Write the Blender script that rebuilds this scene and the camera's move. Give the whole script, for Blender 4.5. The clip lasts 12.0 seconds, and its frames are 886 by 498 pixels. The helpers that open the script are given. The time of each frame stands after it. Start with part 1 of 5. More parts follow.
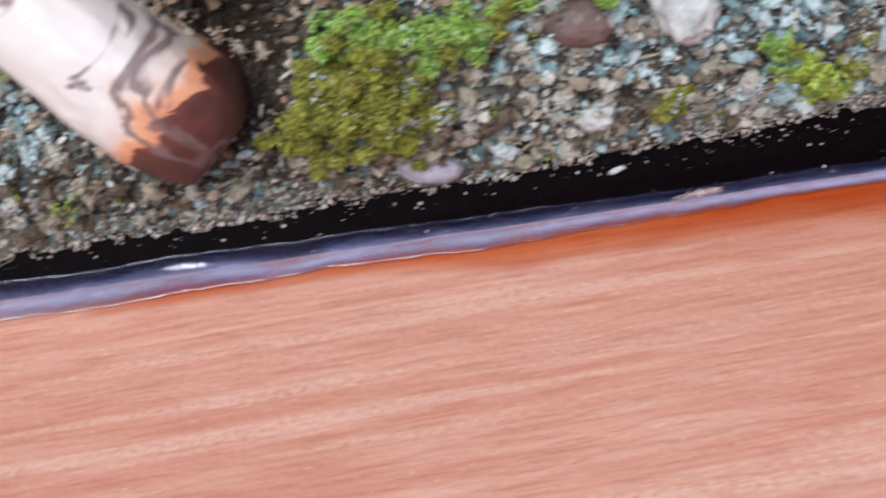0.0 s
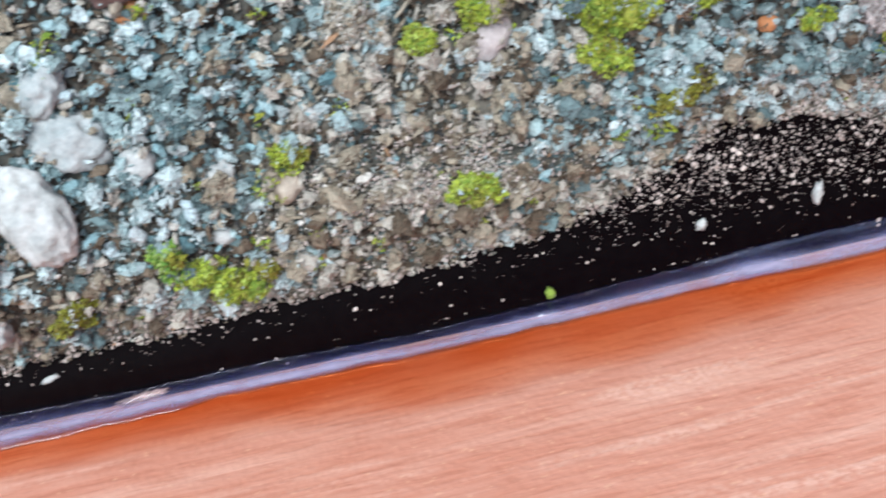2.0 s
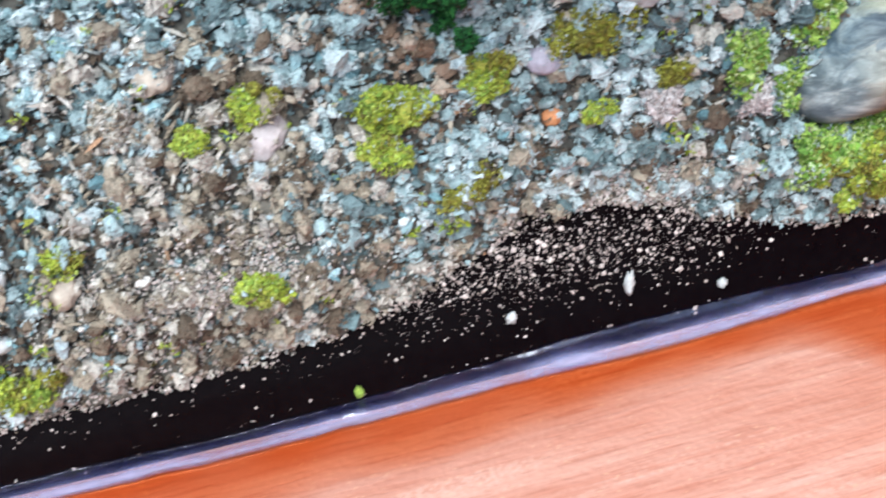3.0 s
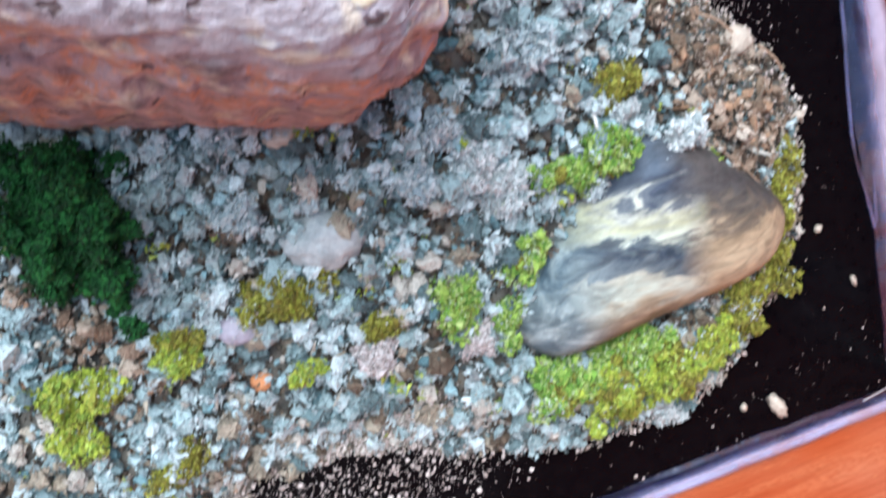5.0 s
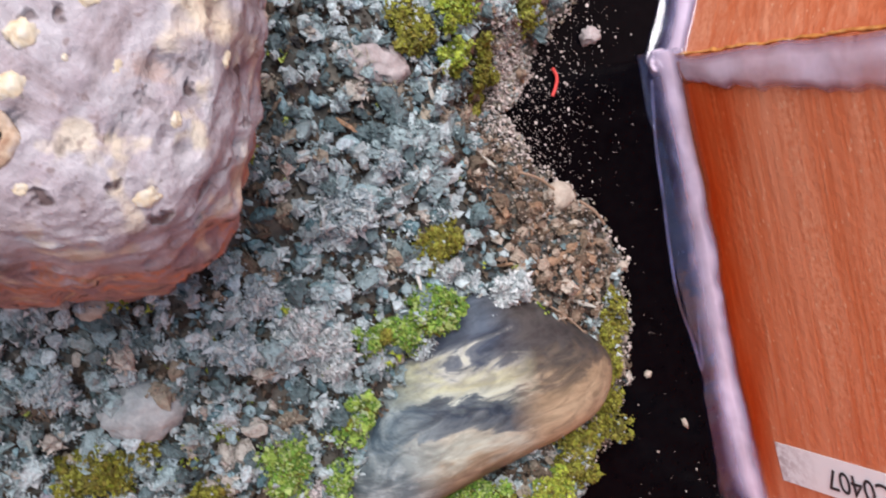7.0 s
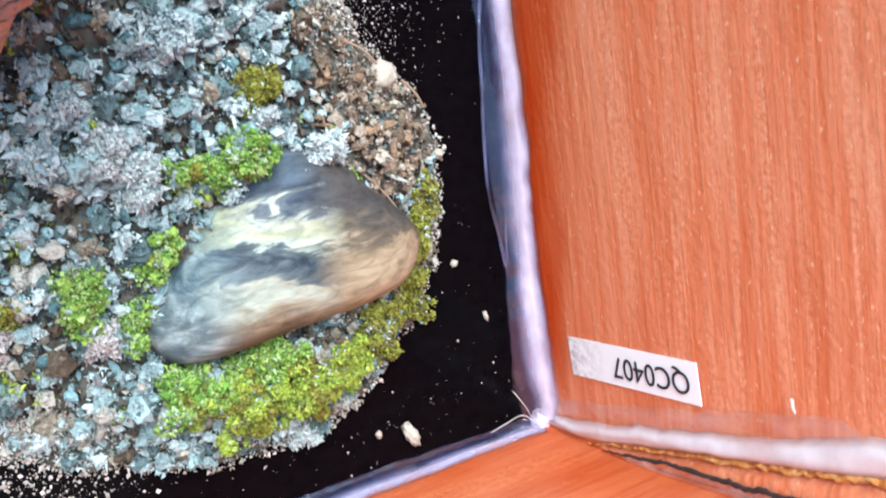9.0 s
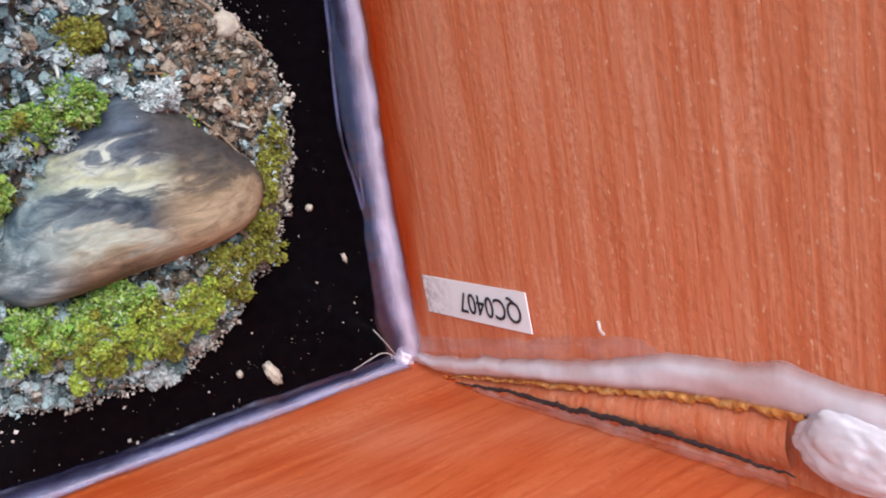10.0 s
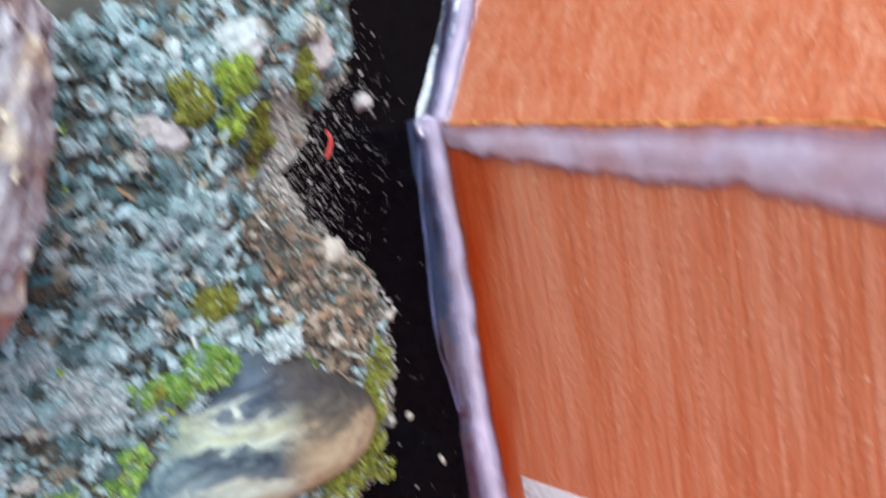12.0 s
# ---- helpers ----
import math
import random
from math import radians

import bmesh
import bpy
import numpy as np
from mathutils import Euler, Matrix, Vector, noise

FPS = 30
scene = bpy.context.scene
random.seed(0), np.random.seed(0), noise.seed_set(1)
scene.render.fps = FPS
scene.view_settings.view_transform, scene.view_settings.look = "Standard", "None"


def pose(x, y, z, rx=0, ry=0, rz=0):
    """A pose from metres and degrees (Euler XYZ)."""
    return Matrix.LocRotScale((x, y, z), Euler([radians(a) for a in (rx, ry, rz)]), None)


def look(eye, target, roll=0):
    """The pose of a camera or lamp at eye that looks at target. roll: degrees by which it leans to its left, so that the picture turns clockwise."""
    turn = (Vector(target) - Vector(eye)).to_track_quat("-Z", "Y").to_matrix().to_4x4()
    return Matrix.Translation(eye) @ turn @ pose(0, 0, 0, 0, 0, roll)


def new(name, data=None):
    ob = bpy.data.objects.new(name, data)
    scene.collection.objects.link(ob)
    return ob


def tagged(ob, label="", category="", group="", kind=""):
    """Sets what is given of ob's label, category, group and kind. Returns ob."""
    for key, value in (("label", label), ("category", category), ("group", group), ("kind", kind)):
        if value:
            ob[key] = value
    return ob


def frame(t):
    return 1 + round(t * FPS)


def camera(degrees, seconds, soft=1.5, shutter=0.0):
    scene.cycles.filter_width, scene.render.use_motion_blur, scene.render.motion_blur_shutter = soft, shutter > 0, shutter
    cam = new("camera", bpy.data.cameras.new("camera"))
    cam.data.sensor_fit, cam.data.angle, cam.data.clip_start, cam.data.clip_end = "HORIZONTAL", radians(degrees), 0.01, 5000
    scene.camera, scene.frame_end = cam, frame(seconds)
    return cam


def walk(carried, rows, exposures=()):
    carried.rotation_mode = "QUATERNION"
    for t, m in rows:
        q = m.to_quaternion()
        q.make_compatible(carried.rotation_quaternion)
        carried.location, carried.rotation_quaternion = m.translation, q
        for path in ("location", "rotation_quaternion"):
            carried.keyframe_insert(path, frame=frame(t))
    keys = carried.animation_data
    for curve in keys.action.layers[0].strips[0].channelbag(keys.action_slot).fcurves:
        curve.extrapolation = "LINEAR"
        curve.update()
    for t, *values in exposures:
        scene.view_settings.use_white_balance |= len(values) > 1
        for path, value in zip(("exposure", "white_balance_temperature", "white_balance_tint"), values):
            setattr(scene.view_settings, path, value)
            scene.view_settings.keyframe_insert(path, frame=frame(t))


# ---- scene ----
# A shallow wooden tray seen from above; all places below are in millimetres.
MM = 0.001
cam = camera(43.6, 12.0, soft=1.9, shutter=0.4)
ROWS = [
    (0, -24.42, 19.75, 105.84, -25.32, -5.10, -8.38),
    (0.5, -6.91, 22.71, 103.17, -26.23, -5.85, -8.82),
    (1, 4.54, 21.67, 102.36, -24.32, -7.25, -9.11),
    (1.5, 15.68, 21.92, 102.45, -22.81, -8.84, -9.62),
    (2, 28.19, 24.28, 102.06, -22.75, -9.63, -9.85),
    (2.5, 36.04, 24.14, 102.65, -20.84, -11.21, -9.73),
    (3, 45.23, 22.55, 102.49, -18.69, -11.58, -10.61),
    (3.2, 49.25, 22.72, 101.83, -18.45, -11.53, -10.98),
    (4.8, 68.31, 26.05, 98.05, -12.67, -15.26, -15.03),
    (5, 68.88, 28.22, 99.13, -11.37, -15.97, -14.86),
    (5.5, 70.90, 34.25, 98.18, -8.20, -18.19, -14.73),
    (6, 70.66, 36.29, 99.41, -6.11, -20.80, -14.93),
    (6.5, 71.53, 35.40, 100.59, -5.55, -22.25, -15.67),
    (6.7, 72.51, 33.64, 99.62, -5.21, -22.44, -15.84),
    (8.3, 76.62, 20.94, 107.69, -5.97, -22.16, -9.34),
    (8.5, 76.00, 20.03, 107.78, -6.66, -23.63, -9.12),
    (9, 71.04, 17.94, 103.72, -7.62, -30.74, -9.09),
    (9.5, 76.52, 13.42, 108.52, -7.39, -30.58, -10.28),
    (10, 80.18, 14.30, 115.13, -8.49, -32.03, -10.85),
    (10.5, 78.84, 16.84, 112.84, -9.72, -33.67, -10.95),
    (11, 78.29, 18.47, 111.81, -10.36, -34.37, -11.00),
    (11.5, 78.06, 19.26, 111.35, -9.62, -33.61, -11.41),
    (11.8, 74.99, 31.06, 106.63, -8.56, -35.28, -12.06),
    (12, 73.16, 37.81, 106.25, -6.65, -33.73, -12.46),
]
EXPOSURES = [(0, -0.12, 5800, 6), (1, 0.08, 5700, 3), (2, 0.14, 5700, 3), (3, 0.46, 5650, 4), (5, 0.55, 5450, 5), (5.5, 0.34, 5850, 10), (6, 0.14, 6050, 13), (6.7, -0.02, 6200, 16), (8.5, 0.75, 5600, 0), (9.0, 0.75, 5450, -2), (9.6, 0.8, 5300, -4), (10.2, -0.2, 6050, 14), (11.2, -0.26, 6050, 14), (11.5, -0.34, 6000, 13), (12, 0.25, 5400, 0)]
walk(cam, [(t, pose(x * MM, y * MM, z * MM, rx, ry, rz)) for t, x, y, z, rx, ry, rz in ROWS], EXPOSURES)

# ---- light: soft daylight from a window side, high over the far edge of the tray ----
SUN_DIR = Vector((-0.22, 0.55, 0.85)).normalized()
world = bpy.data.worlds.new("daylight")
world.use_nodes = True
scene.world = world
sky = world.node_tree.nodes.new("ShaderNodeTexSky")
sky.sky_type = "NISHITA"
sky.sun_disc = False
sky.sun_elevation = math.asin(SUN_DIR.z)
sky.sun_rotation = math.atan2(SUN_DIR.x, SUN_DIR.y)
sky.air_density, sky.dust_density, sky.ozone_density = 1.0, 3.0, 1.0
world.node_tree.nodes["Background"].inputs[1].default_value = 0.15
world.node_tree.links.new(sky.outputs[0], world.node_tree.nodes["Background"].inputs[0])
sun = new("sun", bpy.data.lights.new("sun", "SUN"))
sun.data.energy, sun.data.angle, sun.data.color = 4.6, radians(42), (1.0, 0.97, 0.94)
sun.matrix_world = look(SUN_DIR, (0, 0, 0))

# ---- materials ----
def material(name, rough=0.6, metal=0.0, spec=0.5):
    m = bpy.data.materials.new(name)
    m.use_nodes = True
    b = m.node_tree.nodes["Principled BSDF"]
    b.inputs["Roughness"].default_value = rough
    b.inputs["Metallic"].default_value = metal
    b.inputs["Specular IOR Level"].default_value = spec
    return m, m.node_tree.nodes, m.node_tree.links, b


def noise_node(n, l, scale, detail=4.0, rough=0.55, stretch=None, distort=0.0):
    t = n.new("ShaderNodeTexNoise")
    t.inputs["Scale"].default_value = scale
    t.inputs["Detail"].default_value = detail
    t.inputs["Roughness"].default_value = rough
    t.inputs["Distortion"].default_value = distort
    c = n.new("ShaderNodeTexCoord")
    if stretch:
        k = n.new("ShaderNodeMapping")
        k.inputs["Scale"].default_value = stretch
        l.new(c.outputs["Object"], k.inputs[0])
        l.new(k.outputs[0], t.inputs[0])
    else:
        l.new(c.outputs["Object"], t.inputs[0])
    return t.outputs["Fac"]


def ramp(n, l, source, stops, interp="LINEAR"):
    r = n.new("ShaderNodeValToRGB")
    r.color_ramp.interpolation = interp
    e = r.color_ramp.elements
    while len(e) < len(stops):
        e.new(0.5)
    for i, (p, c) in enumerate(stops):
        e[i].position = p
        e[i].color = (*c, 1) if len(c) == 3 else c
    l.new(source, r.inputs[0])
    return r.outputs[0]


def mix(n, l, fac, a, b, mode="MIX"):
    x = n.new("ShaderNodeMix")
    x.data_type, x.blend_type = "RGBA", mode
    for sock, val in ((x.inputs[0], fac), (x.inputs[6], a), (x.inputs[7], b)):
        if isinstance(val, (int, float)):
            sock.default_value = val
        elif isinstance(val, tuple):
            sock.default_value = (*val, 1)
        else:
            l.new(val, sock)
    return x.outputs[2]


def bump(n, l, b, height, strength, distance):
    k = n.new("ShaderNodeBump")
    k.inputs["Strength"].default_value = strength
    k.inputs["Distance"].default_value = distance
    l.new(height, k.inputs["Height"])
    l.new(k.outputs[0], b.inputs["Normal"])


def grey(v):
    return (v, v, v)


def wood_material(name, along, dark, mid, pale, lines=0.12, strength=0.25, relief=0.3):
    """Brushed, stained wood; along: the axis of the grain."""
    m, n, l, b = material(name, 0.42)
    s = [1.0, 1.0, 1.0]
    s[along] = 0.045
    fine = noise_node(n, l, 1300, 3, 0.65, [v if v == 1 else lines for v in s], 0.3)
    broad = noise_node(n, l, 230, 4, 0.6, [v if v == 1 else 0.07 for v in s], 1.0)
    cloud = noise_node(n, l, 40, 4)
    col = ramp(n, l, broad, [(0.3, dark), (0.48, mid), (0.7, pale)])
    col = mix(n, l, 0.5, col, mid)
    col = mix(n, l, ramp(n, l, fine, [(0.45, grey(0.0)), (0.75, grey(strength))]), col, pale)
    col = mix(n, l, ramp(n, l, fine, [(0.34, grey(0.6 if along == 0 else 0.22)), (0.48, grey(0.0))]), col, tuple(v * 0.86 for v in dark))
    col = mix(n, l, ramp(n, l, cloud, [(0.35, grey(0.0)), (0.7, grey(0.3))]), col, dark)
    streak = noise_node(n, l, 260, 3, 0.6, [v if v == 1 else 0.06 for v in s], 0.9)
    grain = noise_node(n, l, 1700, 2, 0.6)
    broken = n.new("ShaderNodeMath")
    broken.operation = "MULTIPLY"
    l.new(ramp(n, l, streak, [(0.51, grey(0.0)), (0.64, grey(0.95))]), broken.inputs[0])
    l.new(ramp(n, l, grain, [(0.38, grey(0.15)), (0.6, grey(0.75))]), broken.inputs[1])
    col = mix(n, l, broken.outputs[0], col, pale)
    dots = noise_node(n, l, 2300, 1, 0.5, [v if v == 1 else 0.5 for v in s])
    col = mix(n, l, ramp(n, l, dots, [(0.68, grey(0.0)), (0.76, grey(0.5))]), col, (0.80, 0.50, 0.32))
    l.new(col, b.inputs["Base Color"])
    l.new(ramp(n, l, broad, [(0.3, grey(0.36)), (0.8, grey(0.55))]), b.inputs["Roughness"])
    peel = noise_node(n, l, 1100, 2, 0.5)
    both = n.new("ShaderNodeMath")
    both.operation = "ADD"
    l.new(fine, both.inputs[0])
    l.new(peel, both.inputs[1])
    bump(n, l, b, both.outputs[0], relief, 0.0003)
    return m


def stone_material(name, stops, scale=160, rough=0.75, bump_d=0.0004, fine=1400, distort=0.6):
    m, n, l, b = material(name, rough)
    a = noise_node(n, l, scale, 6, 0.62, None, distort)
    f = noise_node(n, l, fine, 4, 0.6)
    col = ramp(n, l, a, stops)
    col = mix(n, l, 0.5, col, ramp(n, l, f, [(0.3, grey(0.35)), (0.7, grey(1.0))]), "MULTIPLY")
    l.new(col, b.inputs["Base Color"])
    bump(n, l, b, f, 0.5, bump_d)
    return m


def crumb_material(name, stops, rough=0.85, fine=2600):
    """Loose crumbs, each island its own shade."""
    m, n, l, b = material(name, rough, 0.0, 0.3)
    g = n.new("ShaderNodeNewGeometry")
    col = ramp(n, l, g.outputs["Random Per Island"], stops, "CONSTANT")
    f = noise_node(n, l, fine, 2, 0.6)
    col = mix(n, l, 0.55, col, ramp(n, l, f, [(0.3, grey(0.4)), (0.65, grey(1.0))]), "MULTIPLY")
    l.new(col, b.inputs["Base Color"])
    bump(n, l, b, f, 0.8, 0.0005)
    return m


WOOD_X = wood_material("stained_wood_x", 0, (0.54, 0.21, 0.135), (0.61, 0.282, 0.198), (0.76, 0.48, 0.38), 0.12, 0.26, 0.2)
WOOD_Y = wood_material("stained_wood_y", 1, (0.493, 0.112, 0.040), (0.616, 0.166, 0.065), (0.74, 0.32, 0.18), 0.05, 0.55)


def black_plastic():
    m, n, l, b = material("black_gloss_plastic", 0.16, 0.0, 0.04)
    s = noise_node(n, l, 700, 4, 0.6)
    l.new(ramp(n, l, s, [(0.35, (0.0012, 0.001, 0.0016)), (0.75, (0.0026, 0.0021, 0.0028))]), b.inputs["Base Color"])
    l.new(ramp(n, l, noise_node(n, l, 90, 4), [(0.3, grey(0.08)), (0.75, grey(0.2))]), b.inputs["Roughness"])
    return m


BLACK = black_plastic()


def silicone_material(name, tint, clear, relief=0.0003, deep=(0.07, 0.08, 0.26)):
    """Cured sealant: part clear film, part milky gel, with a wet gloss over both."""
    m, n, l, b = material(name, 0.3, 0.0, 0.2)
    a = noise_node(n, l, 260, 4, 0.6)
    b.inputs["Subsurface Weight"].default_value = 0.25
    b.inputs["Subsurface Radius"].default_value = (0.002, 0.002, 0.002)
    bump(n, l, b, noise_node(n, l, 300, 3), 0.5, relief)
    t = n.new("ShaderNodeBsdfTransparent")
    thin = n.new("ShaderNodeAttribute")
    thin.attribute_name = "thinness"
    milk = mix(n, l, a, tint, tuple(min(1, v * 1.18) for v in tint))
    # the default indigo paints the sky's reflection into the thin sealant's colour
    l.new(mix(n, l, thin.outputs["Fac"], milk, deep), b.inputs["Base Color"])
    x = n.new("ShaderNodeMixShader")
    cloud = ramp(n, l, noise_node(n, l, 150, 4), [(0.3, grey(max(0, clear - 0.2))), (0.7, grey(min(1, clear + 0.2)))])
    l.new(mix(n, l, thin.outputs["Fac"], cloud, grey(0.97)), x.inputs[0])
    l.new(b.outputs[0], x.inputs[1])
    l.new(t.outputs[0], x.inputs[2])
    gloss = n.new("ShaderNodeBsdfGlossy")
    gloss.inputs["Roughness"].default_value = 0.12
    g2 = n.new("ShaderNodeBump")
    g2.inputs["Strength"].default_value, g2.inputs["Distance"].default_value = 0.6, relief * 1.5
    l.new(noise_node(n, l, 360, 3), g2.inputs["Height"])
    l.new(g2.outputs[0], gloss.inputs["Normal"])
    f = n.new("ShaderNodeLayerWeight")
    l.new(g2.outputs[0], f.inputs["Normal"])
    sheen = ramp(n, l, f.outputs["Facing"], [(0.0, grey(0.05)), (0.6, grey(0.09)), (0.85, grey(0.22)), (1.0, grey(0.5))])
    wet = n.new("ShaderNodeMixShader")
    l.new(sheen, wet.inputs[0])
    l.new(x.outputs[0], wet.inputs[1])
    l.new(gloss.outputs[0], wet.inputs[2])
    l.new(wet.outputs[0], n["Material Output"].inputs[0])
    return m


SILICONE = silicone_material("milky_silicone", (0.70, 0.60, 0.72), 0.34)


def wet_film():
    """Clear sealant wiped over the stain, which deepens its colour."""
    m, n, l, b = material("wiped_clear_sealant", 0.15)
    b.inputs["Base Color"].default_value = (0.3, 0.08, 0.03, 1)
    t = n.new("ShaderNodeBsdfTransparent")
    thin = n.new("ShaderNodeAttribute")
    thin.attribute_name = "thinness"
    l.new(mix(n, l, thin.outputs["Fac"], (0.86, 0.50, 0.28), (1.0, 1.0, 1.0)), t.inputs[0])
    x = n.new("ShaderNodeMixShader")
    x.inputs[0].default_value = 0.96
    l.new(b.outputs[0], x.inputs[1])
    l.new(t.outputs[0], x.inputs[2])
    l.new(x.outputs[0], n["Material Output"].inputs[0])
    return m


WET = wet_film()
SILICONE_FILM = silicone_material("clear_silicone_film", (0.75, 0.55, 0.52), 0.82, 0.0002, (0.7, 0.5, 0.48))
SILICONE_DULL = silicone_material("grey_lilac_silicone", (0.42, 0.42, 0.58), 0.58)
SILICONE_THICK = silicone_material("thick_white_silicone", (0.74, 0.70, 0.74), 0.28, 0.00012, (0.5, 0.4, 0.42))
RAW_EDGE = stone_material("raw_orange_wood_edge", [(0.3, (0.42, 0.13, 0.03)), (0.5, (0.68, 0.27, 0.06)), (0.7, (0.78, 0.46, 0.18))], 700, 0.6)

TEAL_GRIT = crumb_material("grey_green_grit", [(0.0, (0.246, 0.370, 0.391)), (0.2, (0.334, 0.467, 0.490)), (0.38, (0.158, 0.272, 0.297)), (0.52, (0.473, 0.587, 0.618)), (0.66, (0.257, 0.402, 0.432)), (0.8, (0.088, 0.163, 0.181)), (0.9, (0.355, 0.402, 0.397)), (0.955, (0.167, 0.184, 0.163)), (0.975, (0.611, 0.707, 0.712))])
TAN_GRIT = crumb_material("tan_grit", [(0.0, (0.366, 0.325, 0.254)), (0.2, (0.472, 0.443, 0.378)), (0.38, (0.260, 0.218, 0.159)), (0.52, (0.425, 0.407, 0.354)), (0.66, (0.153, 0.118, 0.083)), (0.76, (0.543, 0.519, 0.472)), (0.84, (0.319, 0.366, 0.348)), (0.95, (0.366, 0.224, 0.130)), (0.98, (0.684, 0.661, 0.614))])
BROWN_GRIT = crumb_material("brown_bark_grit", [(0.0, (0.241, 0.172, 0.121)), (0.22, (0.368, 0.299, 0.230)), (0.42, (0.127, 0.086, 0.057)), (0.55, (0.310, 0.196, 0.121)), (0.7, (0.460, 0.397, 0.322)), (0.84, (0.196, 0.144, 0.098)), (0.93, (0.069, 0.048, 0.034))])
SOIL = crumb_material("dark_soil", [(0.0, (0.063, 0.055, 0.044)), (0.25, (0.108, 0.095, 0.077)), (0.45, (0.041, 0.040, 0.039)), (0.6, (0.153, 0.140, 0.110)), (0.75, (0.072, 0.090, 0.094)), (0.88, (0.198, 0.190, 0.165)), (0.95, (0.144, 0.085, 0.050))])
WHITE_GRIT = crumb_material("white_crust", [(0.0, (0.454, 0.504, 0.496)), (0.3, (0.576, 0.621, 0.615)), (0.55, (0.349, 0.405, 0.404)), (0.75, (0.646, 0.675, 0.661))])
PINK_GRIT = crumb_material("pinkish_crust", [(0.0, (0.414, 0.360, 0.342)), (0.3, (0.540, 0.486, 0.468)), (0.55, (0.324, 0.279, 0.261)), (0.75, (0.594, 0.558, 0.540))])
GREY_GRIT = crumb_material("grey_crust", [(0.0, (0.345, 0.420, 0.436)), (0.3, (0.449, 0.513, 0.523)), (0.55, (0.259, 0.326, 0.348)), (0.75, (0.517, 0.560, 0.552))])
def clump_material(name, tone):
    """Crumbs that hold together in one clump, close in shade."""
    shades = [(0.0, 1.0), (0.3, 0.88), (0.55, 1.1), (0.8, 0.78), (0.92, 1.2)]
    return crumb_material(name, [(p, tuple(min(0.8, v * k) for v in tone)) for p, k in shades])


CLUMPS = [clump_material(nm, c) for nm, c in (("pale_teal_clump", (0.475, 0.56, 0.565)), ("teal_clump", (0.31, 0.405, 0.41)), ("dark_teal_clump", (0.125, 0.18, 0.185)), ("pale_sandy_clump", (0.45, 0.42, 0.365)), ("tan_clump", (0.305, 0.265, 0.20)), ("dark_brown_clump", (0.13, 0.10, 0.07)))]
# near-black humus whose colour also holds the stones' shade in the hollow
HUMUS_SHADE = clump_material("humus_and_hollow_shade", (0.035, 0.024, 0.016))
DUST = crumb_material("pale_dust", [(0.0, (0.524, 0.456, 0.414)), (0.4, (0.718, 0.635, 0.580)), (0.7, (0.372, 0.311, 0.276))])
MOSS_YELLOW = crumb_material("yellow_green_moss", [(0.0, (0.269, 0.343, 0.031)), (0.25, (0.359, 0.438, 0.050)), (0.45, (0.179, 0.271, 0.037)), (0.65, (0.305, 0.325, 0.050)), (0.82, (0.414, 0.522, 0.112)), (0.93, (0.144, 0.156, 0.037))], 0.9)
MOSS_GREEN = crumb_material("bright_green_moss", [(0.0, (0.168, 0.316, 0.045)), (0.25, (0.296, 0.434, 0.079)), (0.45, (0.109, 0.217, 0.034)), (0.62, (0.356, 0.454, 0.147)), (0.8, (0.246, 0.356, 0.056)), (0.92, (0.414, 0.514, 0.283))], 0.9)
MOSS_OLIVE = crumb_material("olive_moss", [(0.0, (0.181, 0.175, 0.022)), (0.25, (0.246, 0.259, 0.031)), (0.5, (0.122, 0.114, 0.022)), (0.7, (0.213, 0.182, 0.031)), (0.85, (0.311, 0.320, 0.062))], 0.9)
# dark green moss, colours lowered further to hold the lava rock's shade
MOSS_DARK_SHADED = crumb_material("dark_green_shaded_moss", [(0.0, (0.007, 0.051, 0.010)), (0.3, (0.012, 0.078, 0.013)), (0.6, (0.005, 0.030, 0.007)), (0.85, (0.018, 0.102, 0.018))], 0.9)
# sand coloured darker than it is, for the shade between the grains
SHADED_BED = stone_material("sand_with_gap_shade", [(0.3, (0.04, 0.04, 0.035)), (0.5, (0.09, 0.085, 0.07)), (0.7, (0.17, 0.15, 0.12))], 220, 0.95)
WHITE_STONE = stone_material("chalky_white_stone", [(0.3, (0.32, 0.345, 0.335)), (0.55, (0.52, 0.535, 0.52)), (0.8, (0.46, 0.44, 0.40))], 190, 0.85)
GREY_STONE = stone_material("pale_grey_stone", [(0.3, (0.26, 0.30, 0.30)), (0.55, (0.43, 0.46, 0.455)), (0.8, (0.36, 0.355, 0.33))], 190, 0.85)
BEIGE_STONE = stone_material("beige_stone", [(0.3, (0.32, 0.26, 0.20)), (0.55, (0.50, 0.44, 0.36)), (0.8, (0.42, 0.32, 0.24))], 190, 0.85)
PINK_STONE = stone_material("pinkish_grey_stone", [(0.3, (0.32, 0.275, 0.265)), (0.55, (0.48, 0.43, 0.415)), (0.8, (0.40, 0.37, 0.36))], 190, 0.85)
BROWN_STONE = stone_material("dark_brown_pebble", [(0.3, (0.07, 0.045, 0.04)), (0.55, (0.16, 0.10, 0.09)), (0.8, (0.24, 0.17, 0.16))], 150, 0.55)
PURPLE_STONE = stone_material("mauve_grey_pebble", [(0.3, (0.22, 0.20, 0.24)), (0.55, (0.38, 0.36, 0.42)), (0.8, (0.30, 0.27, 0.30))], 150, 0.5)
ORANGE_STONE = stone_material("orange_crumb", [(0.3, (0.45, 0.17, 0.06)), (0.7, (0.62, 0.30, 0.13))], 190, 0.8)


